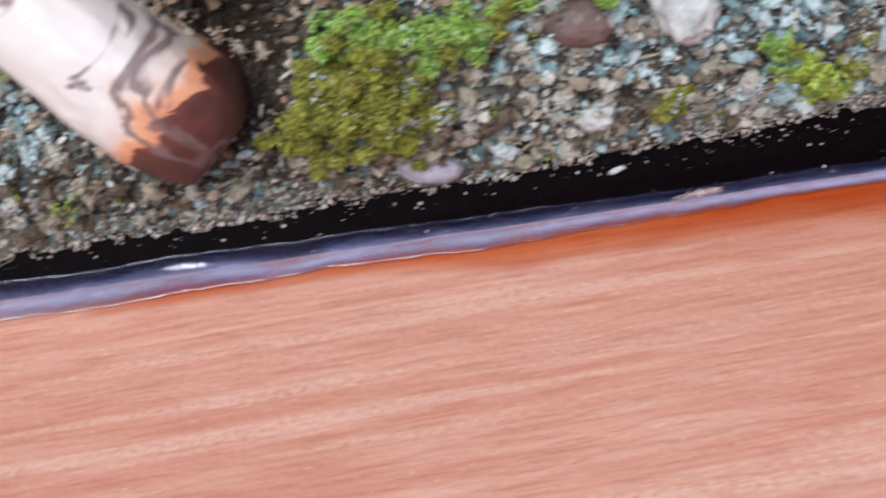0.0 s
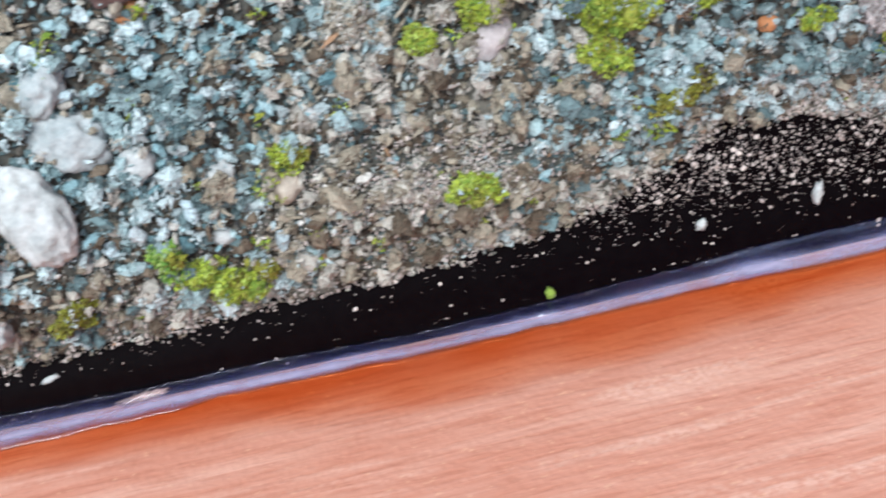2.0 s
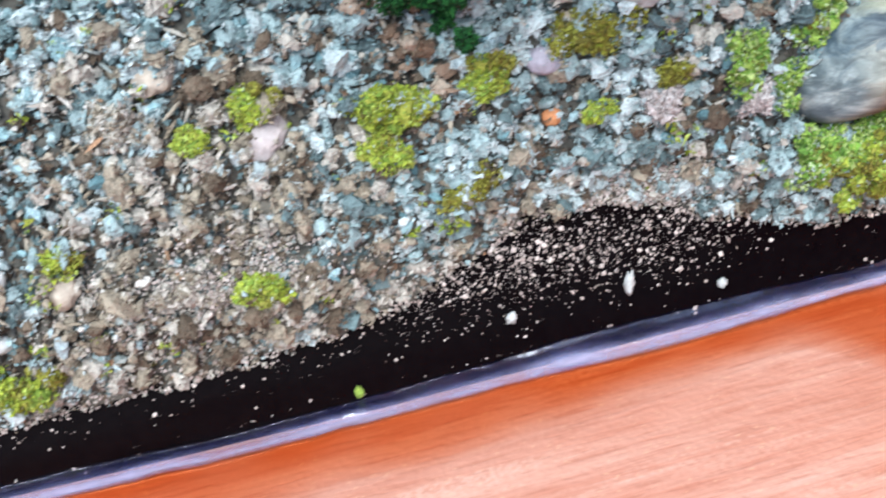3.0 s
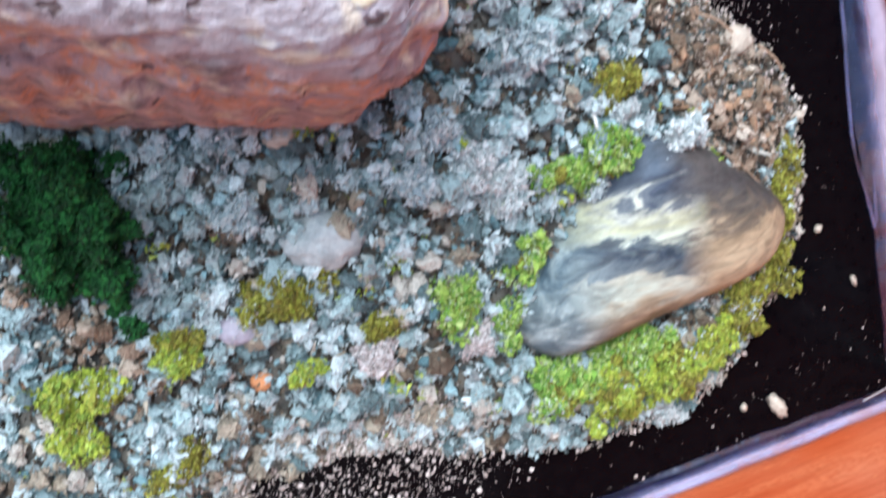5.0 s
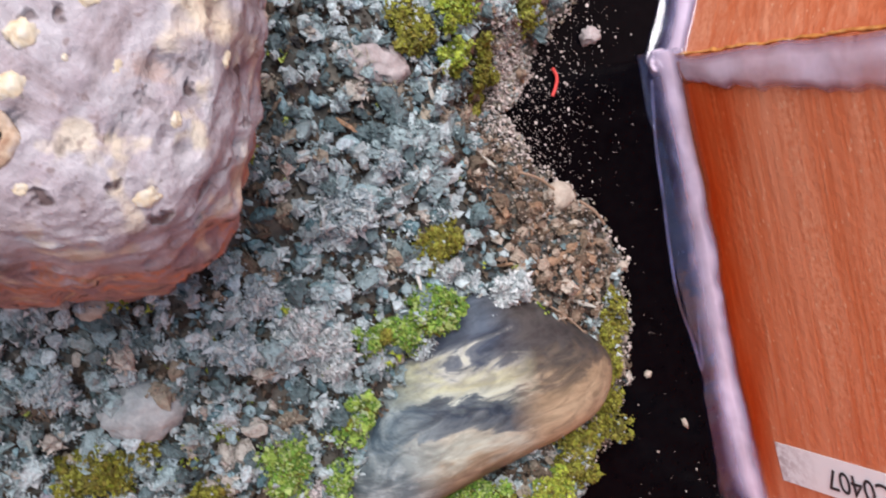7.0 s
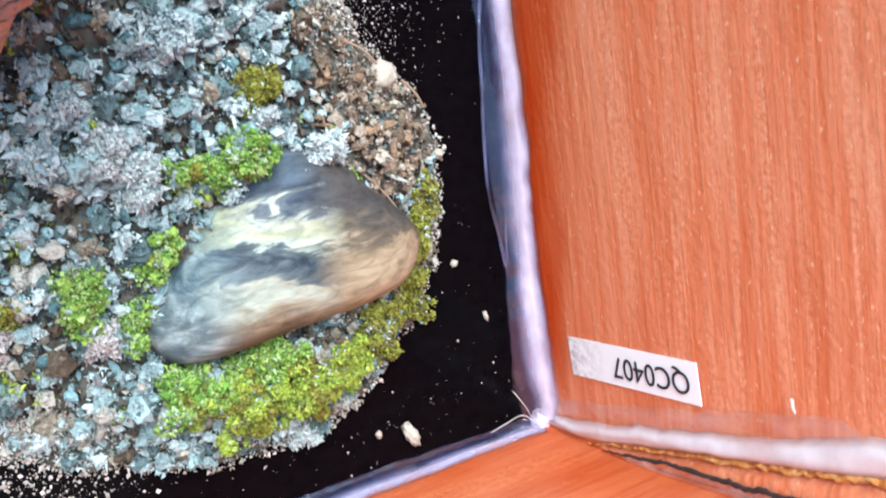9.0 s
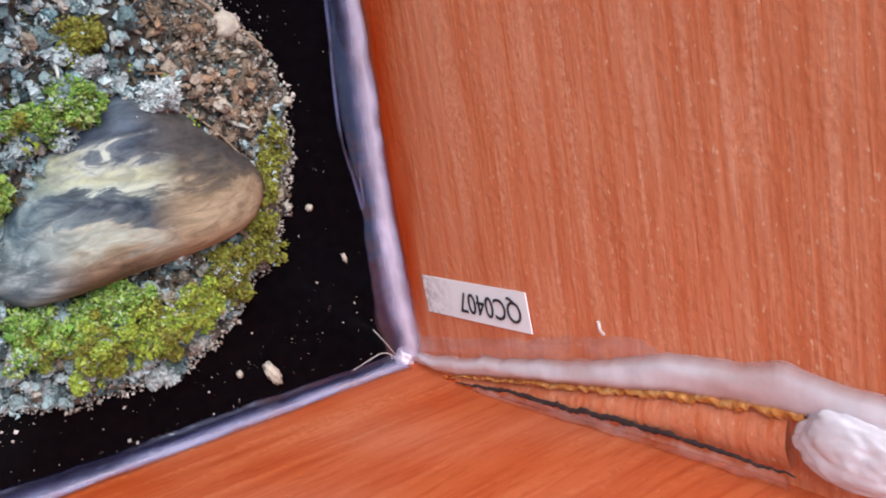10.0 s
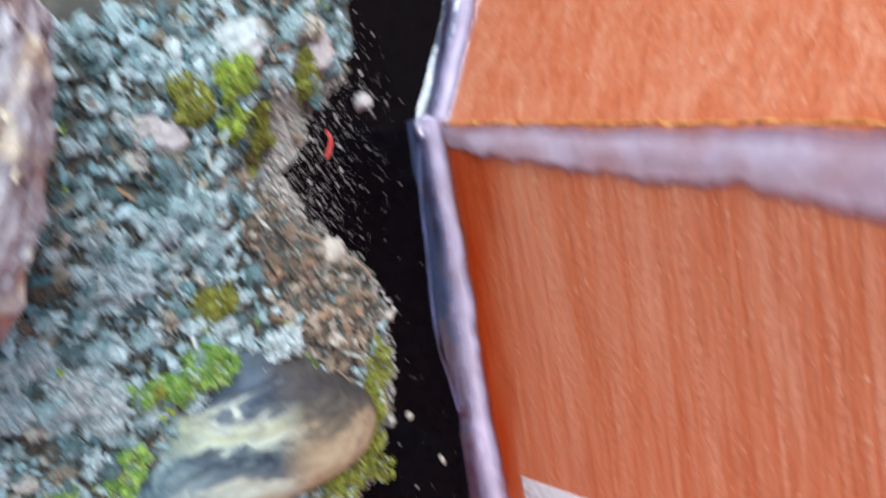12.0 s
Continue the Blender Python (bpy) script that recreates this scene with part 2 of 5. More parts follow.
def striped_material():
    """Polished pebble: slate, cream and tan layers, bent and streaked."""
    m, n, l, b = material("striped_pebble", 0.5, 0.0, 0.12)
    c = n.new("ShaderNodeTexCoord")
    warp = n.new("ShaderNodeTexNoise")
    warp.inputs["Scale"].default_value, warp.inputs["Detail"].default_value = 75, 5
    warp.inputs["Roughness"].default_value, warp.inputs["Distortion"].default_value = 0.55, 1.6
    k = n.new("ShaderNodeMapping")
    k.inputs["Scale"].default_value, k.inputs["Rotation"].default_value = (0.55, 1.5, 1), (0, 0, radians(12))
    l.new(c.outputs["Object"], k.inputs[0])
    l.new(k.outputs[0], warp.inputs[0])
    xyz = n.new("ShaderNodeSeparateXYZ")
    l.new(c.outputs["Object"], xyz.inputs[0])
    def math_node(op, a, v):
        q = n.new("ShaderNodeMath")
        q.operation = op
        l.new(a, q.inputs[0])
        if isinstance(v, (int, float)):
            q.inputs[1].default_value = v
        else:
            l.new(v, q.inputs[1])
        return q.outputs[0]
    across = math_node("MULTIPLY", xyz.outputs[1], 48.0)
    along = math_node("MULTIPLY", xyz.outputs[0], 9.6)
    wob = math_node("MULTIPLY", math_node("SUBTRACT", warp.outputs["Fac"], 0.5), 0.4)
    marble = math_node("MULTIPLY", math_node("SUBTRACT", noise_node(n, l, 330, 6, 0.6, (0.5, 1.3, 1), 1.5), 0.5), 0.35)
    pos = math_node("ADD", math_node("ADD", math_node("ADD", math_node("ADD", across, along), wob), marble), 0.43)
    cream, yellow, slate = (0.39, 0.42, 0.35), (0.44, 0.44, 0.28), (0.03, 0.042, 0.06)
    col = ramp(n, l, pos, [(0.02, (0.16, 0.12, 0.09)), (0.12, (0.30, 0.25, 0.17)), (0.22, cream), (0.28, (0.35, 0.34, 0.27)), (0.31, (0.13, 0.15, 0.155)), (0.40, slate), (0.46, (0.10, 0.12, 0.125)), (0.48, cream), (0.56, yellow), (0.63, (0.36, 0.37, 0.32)), (0.655, (0.12, 0.135, 0.145)), (0.72, (0.04, 0.052, 0.075)), (0.85, (0.09, 0.115, 0.145))])
    end = ramp(n, l, pos, [(0.02, (0.16, 0.10, 0.06)), (0.15, (0.34, 0.25, 0.15)), (0.30, (0.42, 0.34, 0.22)), (0.46, (0.30, 0.225, 0.14)), (0.52, (0.11, 0.085, 0.065)), (0.62, (0.05, 0.045, 0.045)), (0.75, (0.08, 0.075, 0.07))])
    brown = ramp(n, l, math_node("ADD", math_node("MULTIPLY", xyz.outputs[0], 70.0), wob), [(0.04, grey(0.0)), (0.30, grey(0.95))])
    col = mix(n, l, brown, col, end)
    blue = ramp(n, l, math_node("ADD", math_node("MULTIPLY", xyz.outputs[0], -70.0), wob), [(0.36, grey(0.0)), (0.72, grey(0.85))])
    col = mix(n, l, blue, col, mix(n, l, ramp(n, l, noise_node(n, l, 170, 5, 0.6, (0.6, 1.3, 1), 1.6), [(0.42, grey(0.0)), (0.6, grey(1.0))]), (0.08, 0.12, 0.145), (0.36, 0.43, 0.43)))
    fine = noise_node(n, l, 600, 5, 0.65, (0.4, 1.4, 1), 1.0)
    col = mix(n, l, 0.75, col, ramp(n, l, fine, [(0.35, grey(0.42)), (0.6, grey(1.0))]), "MULTIPLY")
    l.new(col, b.inputs["Base Color"])
    bump(n, l, b, fine, 0.12, 0.0002)
    return m


STRIPED = striped_material()


def lava_material():
    """Mauve-grey porous rock, rust-red where it has broken."""
    m, n, l, b = material("mauve_lava_rock", 0.85, 0.0, 0.3)
    a = noise_node(n, l, 130, 7, 0.65, None, 0.8)
    f = noise_node(n, l, 900, 5, 0.65)
    col = ramp(n, l, a, [(0.34, (0.24, 0.18, 0.175)), (0.43, (0.37, 0.315, 0.32)), (0.52, (0.475, 0.43, 0.43)), (0.62, (0.39, 0.335, 0.335)), (0.75, (0.47, 0.38, 0.28))])
    c = n.new("ShaderNodeTexCoord")
    xyz = n.new("ShaderNodeSeparateXYZ")
    l.new(c.outputs["Object"], xyz.inputs[0])
    low = n.new("ShaderNodeMath")
    low.operation = "MULTIPLY_ADD"
    low.inputs[1].default_value, low.inputs[2].default_value = -50.0, 0.45
    l.new(xyz.outputs[2], low.inputs[0])
    rough_edge = n.new("ShaderNodeMath")
    rough_edge.operation = "ADD"
    south = n.new("ShaderNodeMath")
    south.operation = "MULTIPLY_ADD"
    south.inputs[1].default_value = -55.0
    l.new(xyz.outputs[1], south.inputs[0])
    l.new(low.outputs[0], south.inputs[2])
    east = n.new("ShaderNodeMath")
    east.operation = "MULTIPLY_ADD"
    east.inputs[1].default_value = -30.0
    l.new(xyz.outputs[0], east.inputs[0])
    l.new(south.outputs[0], east.inputs[2])
    l.new(east.outputs[0], rough_edge.inputs[0])
    l.new(noise_node(n, l, 90, 5), rough_edge.inputs[1])
    rust = ramp(n, l, noise_node(n, l, 210, 6, 0.65, None, 0.8), [(0.34, (0.12, 0.07, 0.065)), (0.43, (0.29, 0.18, 0.165)), (0.50, (0.41, 0.26, 0.235)), (0.555, (0.58, 0.22, 0.085)), (0.61, (0.42, 0.28, 0.26)), (0.72, (0.55, 0.46, 0.45))])
    col = mix(n, l, ramp(n, l, rough_edge.outputs[0], [(0.55, grey(0.0)), (0.8, grey(0.85))]), col, rust)
    blotch = noise_node(n, l, 300, 5, 0.6, None, 0.7)
    col = mix(n, l, ramp(n, l, blotch, [(0.52, grey(0.0)), (0.64, grey(0.6))]), col, (0.34, 0.27, 0.28))
    col = mix(n, l, ramp(n, l, noise_node(n, l, 380, 3, 0.5), [(0.60, grey(0.0)), (0.68, grey(0.55))]), col, (0.70, 0.58, 0.38))
    stain = noise_node(n, l, 170, 4, 0.5, None, 0.4)
    col = mix(n, l, ramp(n, l, stain, [(0.58, grey(0.0)), (0.68, grey(0.7))]), col, (0.72, 0.58, 0.38))
    pores = noise_node(n, l, 420, 3, 0.5)
    col = mix(n, l, ramp(n, l, pores, [(0.60, grey(0.0)), (0.68, grey(0.4))]), col, (0.20, 0.145, 0.135))
    specks = noise_node(n, l, 1300, 2, 0.5)
    col = mix(n, l, ramp(n, l, specks, [(0.64, grey(0.0)), (0.72, grey(0.6))]), col, (0.20, 0.13, 0.11))
    rusty = noise_node(n, l, 260, 4, 0.6, None, 0.5)
    col = mix(n, l, ramp(n, l, rusty, [(0.60, grey(0.0)), (0.70, grey(0.5))]), col, (0.40, 0.24, 0.16))
    col = mix(n, l, 0.4, col, ramp(n, l, f, [(0.35, grey(0.4)), (0.6, grey(1.0))]), "MULTIPLY")
    holes = n.new("ShaderNodeTexVoronoi")
    holes.inputs["Scale"].default_value = 640
    bent = n.new("ShaderNodeTexNoise")
    bent.inputs["Scale"].default_value = 700
    l.new(c.outputs["Object"], bent.inputs["Vector"])
    shove = n.new("ShaderNodeVectorMath")
    shove.operation = "MULTIPLY_ADD"
    shove.inputs[1].default_value = (0.0022, 0.0022, 0.0022)
    l.new(bent.outputs["Color"], shove.inputs[0])
    l.new(c.outputs["Object"], shove.inputs[2])
    l.new(shove.outputs[0], holes.inputs["Vector"])
    some = n.new("ShaderNodeSeparateColor")
    l.new(holes.outputs["Color"], some.inputs[0])
    pore = n.new("ShaderNodeMath")
    pore.operation = "MULTIPLY"
    l.new(ramp(n, l, holes.outputs["Distance"], [(0.2, grey(1.0)), (0.36, grey(0.0))]), pore.inputs[0])
    l.new(ramp(n, l, some.outputs[0], [(0.68, grey(0.0)), (0.80, grey(1.0))]), pore.inputs[1])
    # sunken pores get a dark colour too, painting the shade inside them
    col = mix(n, l, pore.outputs[0], col, (0.11, 0.075, 0.07))
    l.new(col, b.inputs["Base Color"])
    cells = n.new("ShaderNodeTexVoronoi")
    cells.inputs["Scale"].default_value = 520
    l.new(c.outputs["Object"], cells.inputs["Vector"])
    pit = ramp(n, l, cells.outputs["Distance"], [(0.1, grey(0.0)), (0.42, grey(1.0))])
    pit = mix(n, l, ramp(n, l, noise_node(n, l, 240, 3), [(0.42, grey(0.0)), (0.55, grey(1.0))]), (1.0, 1.0, 1.0), pit)
    both = n.new("ShaderNodeMath")
    both.operation = "ADD"
    l.new(f, both.inputs[0])
    l.new(pit, both.inputs[1])
    sunk = n.new("ShaderNodeMath")
    sunk.operation = "SUBTRACT"
    l.new(both.outputs[0], sunk.inputs[0])
    l.new(pore.outputs[0], sunk.inputs[1])
    bump(n, l, b, sunk.outputs[0], 0.7, 0.0005)
    return m


LAVA = lava_material()
NODULE = stone_material("cream_mineral_nodule", [(0.34, (0.58, 0.40, 0.22)), (0.48, (0.64, 0.54, 0.38)), (0.6, (0.62, 0.57, 0.53))], 420, 0.5, 0.00015)
RIM = stone_material("rusty_hole_rim", [(0.36, (0.30, 0.16, 0.09)), (0.5, (0.50, 0.36, 0.24)), (0.64, (0.58, 0.49, 0.43))], 520, 0.8)


def rust_stone_material():
    m, n, l, b = material("white_and_rust_stone", 0.5, 0.0, 0.4)
    c = n.new("ShaderNodeTexCoord")
    k = n.new("ShaderNodeMapping")
    k.inputs["Rotation"].default_value = (0, 0, radians(49))
    l.new(c.outputs["Object"], k.inputs[0])
    xyz = n.new("ShaderNodeSeparateXYZ")
    l.new(k.outputs[0], xyz.inputs[0])
    add = n.new("ShaderNodeMath")
    add.operation = "MULTIPLY_ADD"
    add.inputs[1].default_value = 60.0
    l.new(xyz.outputs[0], add.inputs[0])
    l.new(noise_node(n, l, 130, 5, 0.55, None, 0.8), add.inputs[2])
    col = ramp(n, l, add.outputs[0], [(0.48, (0.55, 0.49, 0.46)), (0.64, (0.54, 0.40, 0.33)), (0.72, (0.54, 0.26, 0.15)), (0.83, (0.50, 0.21, 0.11)), (0.86, (0.10, 0.028, 0.02)), (1.0, (0.06, 0.02, 0.016))])
    veins = noise_node(n, l, 62, 4, 0.5, (1.0, 1.0, 1), 0.9)
    col = mix(n, l, ramp(n, l, veins, [(0.50, grey(0.0)), (0.515, grey(0.85)), (0.535, grey(0.85)), (0.55, grey(0.0))]), col, (0.13, 0.08, 0.08))
    l.new(col, b.inputs["Base Color"])
    bump(n, l, b, noise_node(n, l, 700, 4), 0.3, 0.0003)
    return m


RUST_STONE = rust_stone_material()


def plain(name, colour, rough=0.6, spread=0.25, scale=500):
    m, n, l, b = material(name, rough)
    l.new(mix(n, l, noise_node(n, l, scale, 4), tuple(v * (1 - spread) for v in colour), tuple(min(1, v * (1 + spread)) for v in colour)), b.inputs["Base Color"])
    return m




def paper_material():
    """White label paper, rubbed and speckled towards its foot."""
    m, n, l, b = material("white_label_paper", 0.45)
    c = n.new("ShaderNodeTexCoord")
    xyz = n.new("ShaderNodeSeparateXYZ")
    l.new(c.outputs["Object"], xyz.inputs[0])
    foot = n.new("ShaderNodeMath")
    foot.operation = "MULTIPLY_ADD"
    foot.inputs[1].default_value, foot.inputs[2].default_value = -160.0, -0.55
    l.new(xyz.outputs[2], foot.inputs[0])
    worn = n.new("ShaderNodeMath")
    worn.operation = "MULTIPLY"
    worn.use_clamp = True
    l.new(foot.outputs[0], worn.inputs[0])
    l.new(ramp(n, l, noise_node(n, l, 900, 4, 0.65), [(0.42, grey(0.1)), (0.6, grey(1.0))]), worn.inputs[1])
    l.new(mix(n, l, worn.outputs[0], (0.86, 0.85, 0.87), (0.52, 0.45, 0.46)), b.inputs["Base Color"])
    return m


PAPER = paper_material()
INK = plain("black_ink", (0.02, 0.02, 0.025), 0.5)
# dark split wood; also the painted shade inside the rock's hole
DARK_GAP = plain("dark_split_and_hole_shade", (0.035, 0.02, 0.02), 0.9, 0.5, 900)
TABLE = plain("dark_table", (0.07, 0.045, 0.055), 0.6, 0.4, 60)
RED_FIBRE = plain("red_fibre", (0.55, 0.05, 0.04), 0.6)
PALE_FIBRE = plain("pale_fibre", (0.7, 0.64, 0.6), 0.6)

# ---- mesh helpers ----
rng = np.random.default_rng(7)


def mesh_object(name, verts, faces, mat, parent=None, smooth=True):
    """verts in millimetres."""
    me = bpy.data.meshes.new(name)
    me.from_pydata([tuple(float(c) * MM for c in v) for v in verts], [], faces)
    for m in mat if isinstance(mat, (list, tuple)) else (mat,):
        me.materials.append(m)
    if smooth:
        me.shade_smooth()
    me.update()
    ob = new(name, me)
    if parent:
        ob.parent = parent
    return ob


def grid_faces(nu, nv):
    return [(i * nv + j, (i + 1) * nv + j, (i + 1) * nv + j + 1, i * nv + j + 1) for i in range(nu - 1) for j in range(nv - 1)]


def unit_ico(level):
    bm = bmesh.new()
    bmesh.ops.create_icosphere(bm, subdivisions=level, radius=1.0)
    v = np.array([p.co[:] for p in bm.verts])
    f = np.array([[q.index for q in p.verts] for p in bm.faces])
    bm.free()
    return v, f


SHAPES = {1: unit_ico(1), 2: unit_ico(2)}
SHAPES[0] = (np.array([(1, 0, 0), (-1, 0, 0), (0, 1, 0), (0, -1, 0), (0, 0, 1), (0, 0, -1)], float), np.array([(0, 2, 4), (2, 1, 4), (1, 3, 4), (3, 0, 4), (2, 0, 5), (1, 2, 5), (3, 1, 5), (0, 3, 5)]))

TRIO = [(math.cos(a), math.sin(a), 0.0) for a in (0.0, 2.1, 4.2)]
SHAPES[-1] = (np.array(TRIO + [(0, 0, 1), (0, 0, -1)], float), np.array([(0, 1, 3), (1, 2, 3), (2, 0, 3), (1, 0, 4), (2, 1, 4), (0, 2, 4)]))


def crumb_arrays(centres, sizes, level, jag, spin):
    """Corners and triangles of many turned, dented crumbs."""
    base, tris = SHAPES[level]
    n, k = len(centres), len(base)
    q = rng.normal(size=(n, 4))
    if spin is not None:
        q[:, 1:3] *= spin
    q /= np.linalg.norm(q, axis=1)[:, None]
    w, x, y, z = q.T
    turn = np.stack([1 - 2 * (y * y + z * z), 2 * (x * y - z * w), 2 * (x * z + y * w), 2 * (x * y + z * w), 1 - 2 * (x * x + z * z), 2 * (y * z - x * w), 2 * (x * z - y * w), 2 * (y * z + x * w), 1 - 2 * (x * x + y * y)], 1).reshape(-1, 3, 3)
    dent = 1 + rng.uniform(-jag, jag, size=(n, k, 1))
    if level > 1:
        way = rng.normal(size=(n, 3, 3)) * 2.2
        dent = dent + 0.22 * np.sin(np.einsum("kj,nij->nki", base, way)).sum(-1, keepdims=True) * 0.6
    shape = base[None] * dent * sizes[:, None, :]
    verts = np.einsum("nij,nkj->nki", turn, shape) + centres[:, None, :]
    return verts.reshape(-1, 3), (tris[None] + k * np.arange(n)[:, None, None]).reshape(-1, 3)


def soup(name, centres, sizes, mats, index=None, jag=0.32, spin=None, fine_from=None, smooth=False, least=1, cores=None):
    """One mesh of many small angular crumbs. centres, sizes: N x 3 in millimetres; larger crumbs than fine_from get more faces; cores: centres, sizes and slots of solid lumps under the crumbs."""
    centres, sizes = np.asarray(centres, float), np.asarray(sizes, float)
    index = np.zeros(len(centres), int) if index is None else np.asarray(index)
    big = sizes.max(1) > fine_from if fine_from else np.zeros(len(centres), bool)
    vs, ts, ms, start = [], [], [], 0
    for pick, level, j in ((~big, least, jag), (big, 2, jag * 0.5)):
        if pick.any():
            v, t = crumb_arrays(centres[pick], sizes[pick], level, j, spin)
            vs.append(v)
            ts.append(t + start)
            ms.append(np.repeat(index[pick], len(SHAPES[level][1])))
            start += len(v)
    if cores is not None:
        v, t = crumb_arrays(cores[0], cores[1] * rng.uniform(0.65, 1.3, cores[1].shape), 1, 0.4, None)
        vs.append(v)
        ts.append(t + start)
        ms.append(np.repeat(cores[2], len(SHAPES[1][1])))
    verts, tris, slots = np.concatenate(vs) * MM, np.concatenate(ts), np.concatenate(ms)
    me = bpy.data.meshes.new(name)
    me.vertices.add(len(verts))
    me.vertices.foreach_set("co", verts.astype(np.float32).ravel())
    me.loops.add(3 * len(tris))
    me.loops.foreach_set("vertex_index", tris.astype(np.int32).ravel())
    me.polygons.add(len(tris))
    me.polygons.foreach_set("loop_start", np.arange(0, 3 * len(tris), 3, dtype=np.int32))
    for m in mats:
        me.materials.append(m)
    me.polygons.foreach_set("material_index", slots.astype(np.int32))
    if not smooth:
        me.shade_flat()
    me.update(calc_edges=True)
    return new(name, me)


def set_thinness(ob, values):
    """Where a film thins out towards its edges (1) or is full (0)."""
    ob.data.attributes.new("thinness", "FLOAT", "POINT").data.foreach_set("value", [float(v) for v in values])


def wobble(x, y=0.0, z=0.0, scale=1.0):
    return noise.noise(Vector((x * scale, y * scale, z * scale)))


# ---- the tray: floor and boards ----
SOUTH, EAST, NORTH, WEST = -31.6, 139.9, 120.0, -160.0
NE_A, NE_B = (141.2, 22.6), (194.0, 119.6)


def smooth_step(v):
    v = max(0.0, min(1.0, v))
    return v * v * (3 - 2 * v)


def south_face(x, z):
    """The inner face of the long board, a little warped: bowed in at its west foot and at its east end."""
    return SOUTH + 0.026 * max(0.0, 50 - x) * math.exp(-max(z, 0) / 16) + 3.0 * smooth_step((x - 112) / 28) * smooth_step((z - 6) / 60)


def board(name, a, b, z0, z1, thick, mat, label, face=None, nu=60, nz=24):
    """An upright board from a to b; its inner face is on the left of a to b."""
    ax, ay = a
    bx, by = b
    length = math.hypot(bx - ax, by - ay)
    ux, uy = (bx - ax) / length, (by - ay) / length
    nx, ny = -uy, ux
    verts, faces = [], []
    for side in (0, 1):
        for i in range(nu):
            for j in range(nz):
                s, z = length * i / (nu - 1), z0 + (z1 - z0) * j / (nz - 1)
                x, y = ax + ux * s, ay + uy * s
                if face and not side:
                    y = face(x, z)
                rough = 0.12 * wobble(s * 0.15, z * 0.4, 3)
                off = rough if not side else -thick
                verts.append((x + nx * off, y + ny * off, z))
    g = grid_faces(nu, nz)
    k = nu * nz
    faces += [f[::-1] for f in g] + [tuple(v + k for v in f) for f in g]
    top = [i * nz + nz - 1 for i in range(nu)]
    low = [i * nz for i in range(nu)]
    for row in (top, low):
        faces += [(p, q, q + k, p + k) for p, q in zip(row, row[1:])]
    for i in (0, nu - 1):
        col = [i * nz + j for j in range(nz)]
        faces += [(p, q, q + k, p + k) for p, q in zip(col, col[1:])]
    ob = mesh_object(name, verts, faces, mat)
    me = ob.data
    bm = bmesh.new()
    bm.from_mesh(me)
    bmesh.ops.recalc_face_normals(bm, faces=bm.faces)
    for e in bm.edges:
        if e.calc_face_angle(0) > 0.7:
            e.smooth = False
    bm.to_mesh(me)
    bm.free()
    return tagged(ob, label, "wall", kind="structure")


wall_south = board("wall_south", (WEST, SOUTH), (EAST + 8, SOUTH), -4, 78, 8, WOOD_X, "long orange-brown stained wooden tray side with brushed grain", south_face, 120, 30)
wall_east = board("wall_east", (EAST, SOUTH + 0.01), (EAST, 22.4), -4, 80, 8, WOOD_Y, "short orange-brown stained wooden tray end with brushed grain")
wall_northeast = board("wall_northeast", NE_A, NE_B, -4, 78, 8, WOOD_Y, "angled orange-brown stained wooden tray panel")
wall_north = board("wall_north", (NE_B[0] + 6, NORTH), (WEST, NORTH), -4, 60, 8, WOOD_X, "far orange-brown stained wooden tray side")
wall_west = board("wall_west", (WEST, NORTH), (WEST, SOUTH), -4, 60, 8, WOOD_Y, "orange-brown stained wooden tray end")


def slab(name, x0, x1, y0, y1, z0, z1, mat, label, category):
    bm = bmesh.new()
    bmesh.ops.create_cube(bm, size=1.0, matrix=Matrix.Translation(((x0 + x1) / 2 * MM, (y0 + y1) / 2 * MM, (z0 + z1) / 2 * MM)) @ Matrix.Diagonal(((x1 - x0) * MM, (y1 - y0) * MM, (z1 - z0) * MM, 1)))
    me = bpy.data.meshes.new(name)
    bm.to_mesh(me)
    bm.free()
    me.materials.append(mat)
    return tagged(new(name, me), label, category, kind="structure")


slab("floor", WEST - 2, 202, SOUTH - 3, NORTH + 2, -3.9, 0, BLACK, "black glossy plastic tray floor with dust on it", "floor")
slab("tabletop", -700, 700, -600, 600, -30, -4.2, TABLE, "dark plain table top under the tray", "table")

# ---- the planted bed ----
OUTLINE = [(-159, -23), (-50, -23.4), (-20, -23.5), (10, -22.9), (30, -22.7), (47, -21.9), (55, -19.9), (62, -17.4), (67, -15), (74, -14.4), (81, -15.6), (88, -19.4), (98, -22.8), (105, -23.6), (113, -22.6), (119, -19), (123, -15.3), (127, -9), (129, -2), (130, 4.5), (128.8, 8), (125.6, 12), (123, 15.6), (120.8, 19), (119.4, 22.4), (122.6, 24), (125.5, 27), (130, 30.2), (132, 34), (135, 46), (150, 80), (168, 119), (-159, 119)]


def inside_depth(x, y):
    """Distance into the bed from its edge in millimetres; negative outside."""
    pts = np.array(OUTLINE)
    p = np.stack([np.asarray(x, float), np.asarray(y, float)], -1)
    best = np.full(p.shape[:-1], 1e9)
    inside = np.zeros(p.shape[:-1], bool)
    for a, b in zip(pts, np.roll(pts, -1, 0)):
        d = b - a
        t = np.clip(((p - a) @ d) / (d @ d), 0, 1)
        best = np.minimum(best, np.linalg.norm(p - a - t[..., None] * d, axis=-1))
        cross = (a[1] > p[..., 1]) != (b[1] > p[..., 1])
        with np.errstate(divide="ignore", invalid="ignore"):
            inside ^= cross & (p[..., 0] < (b[0] - a[0]) * (p[..., 1] - a[1]) / (b[1] - a[1]) + a[0])
    return np.where(inside, best, -best)


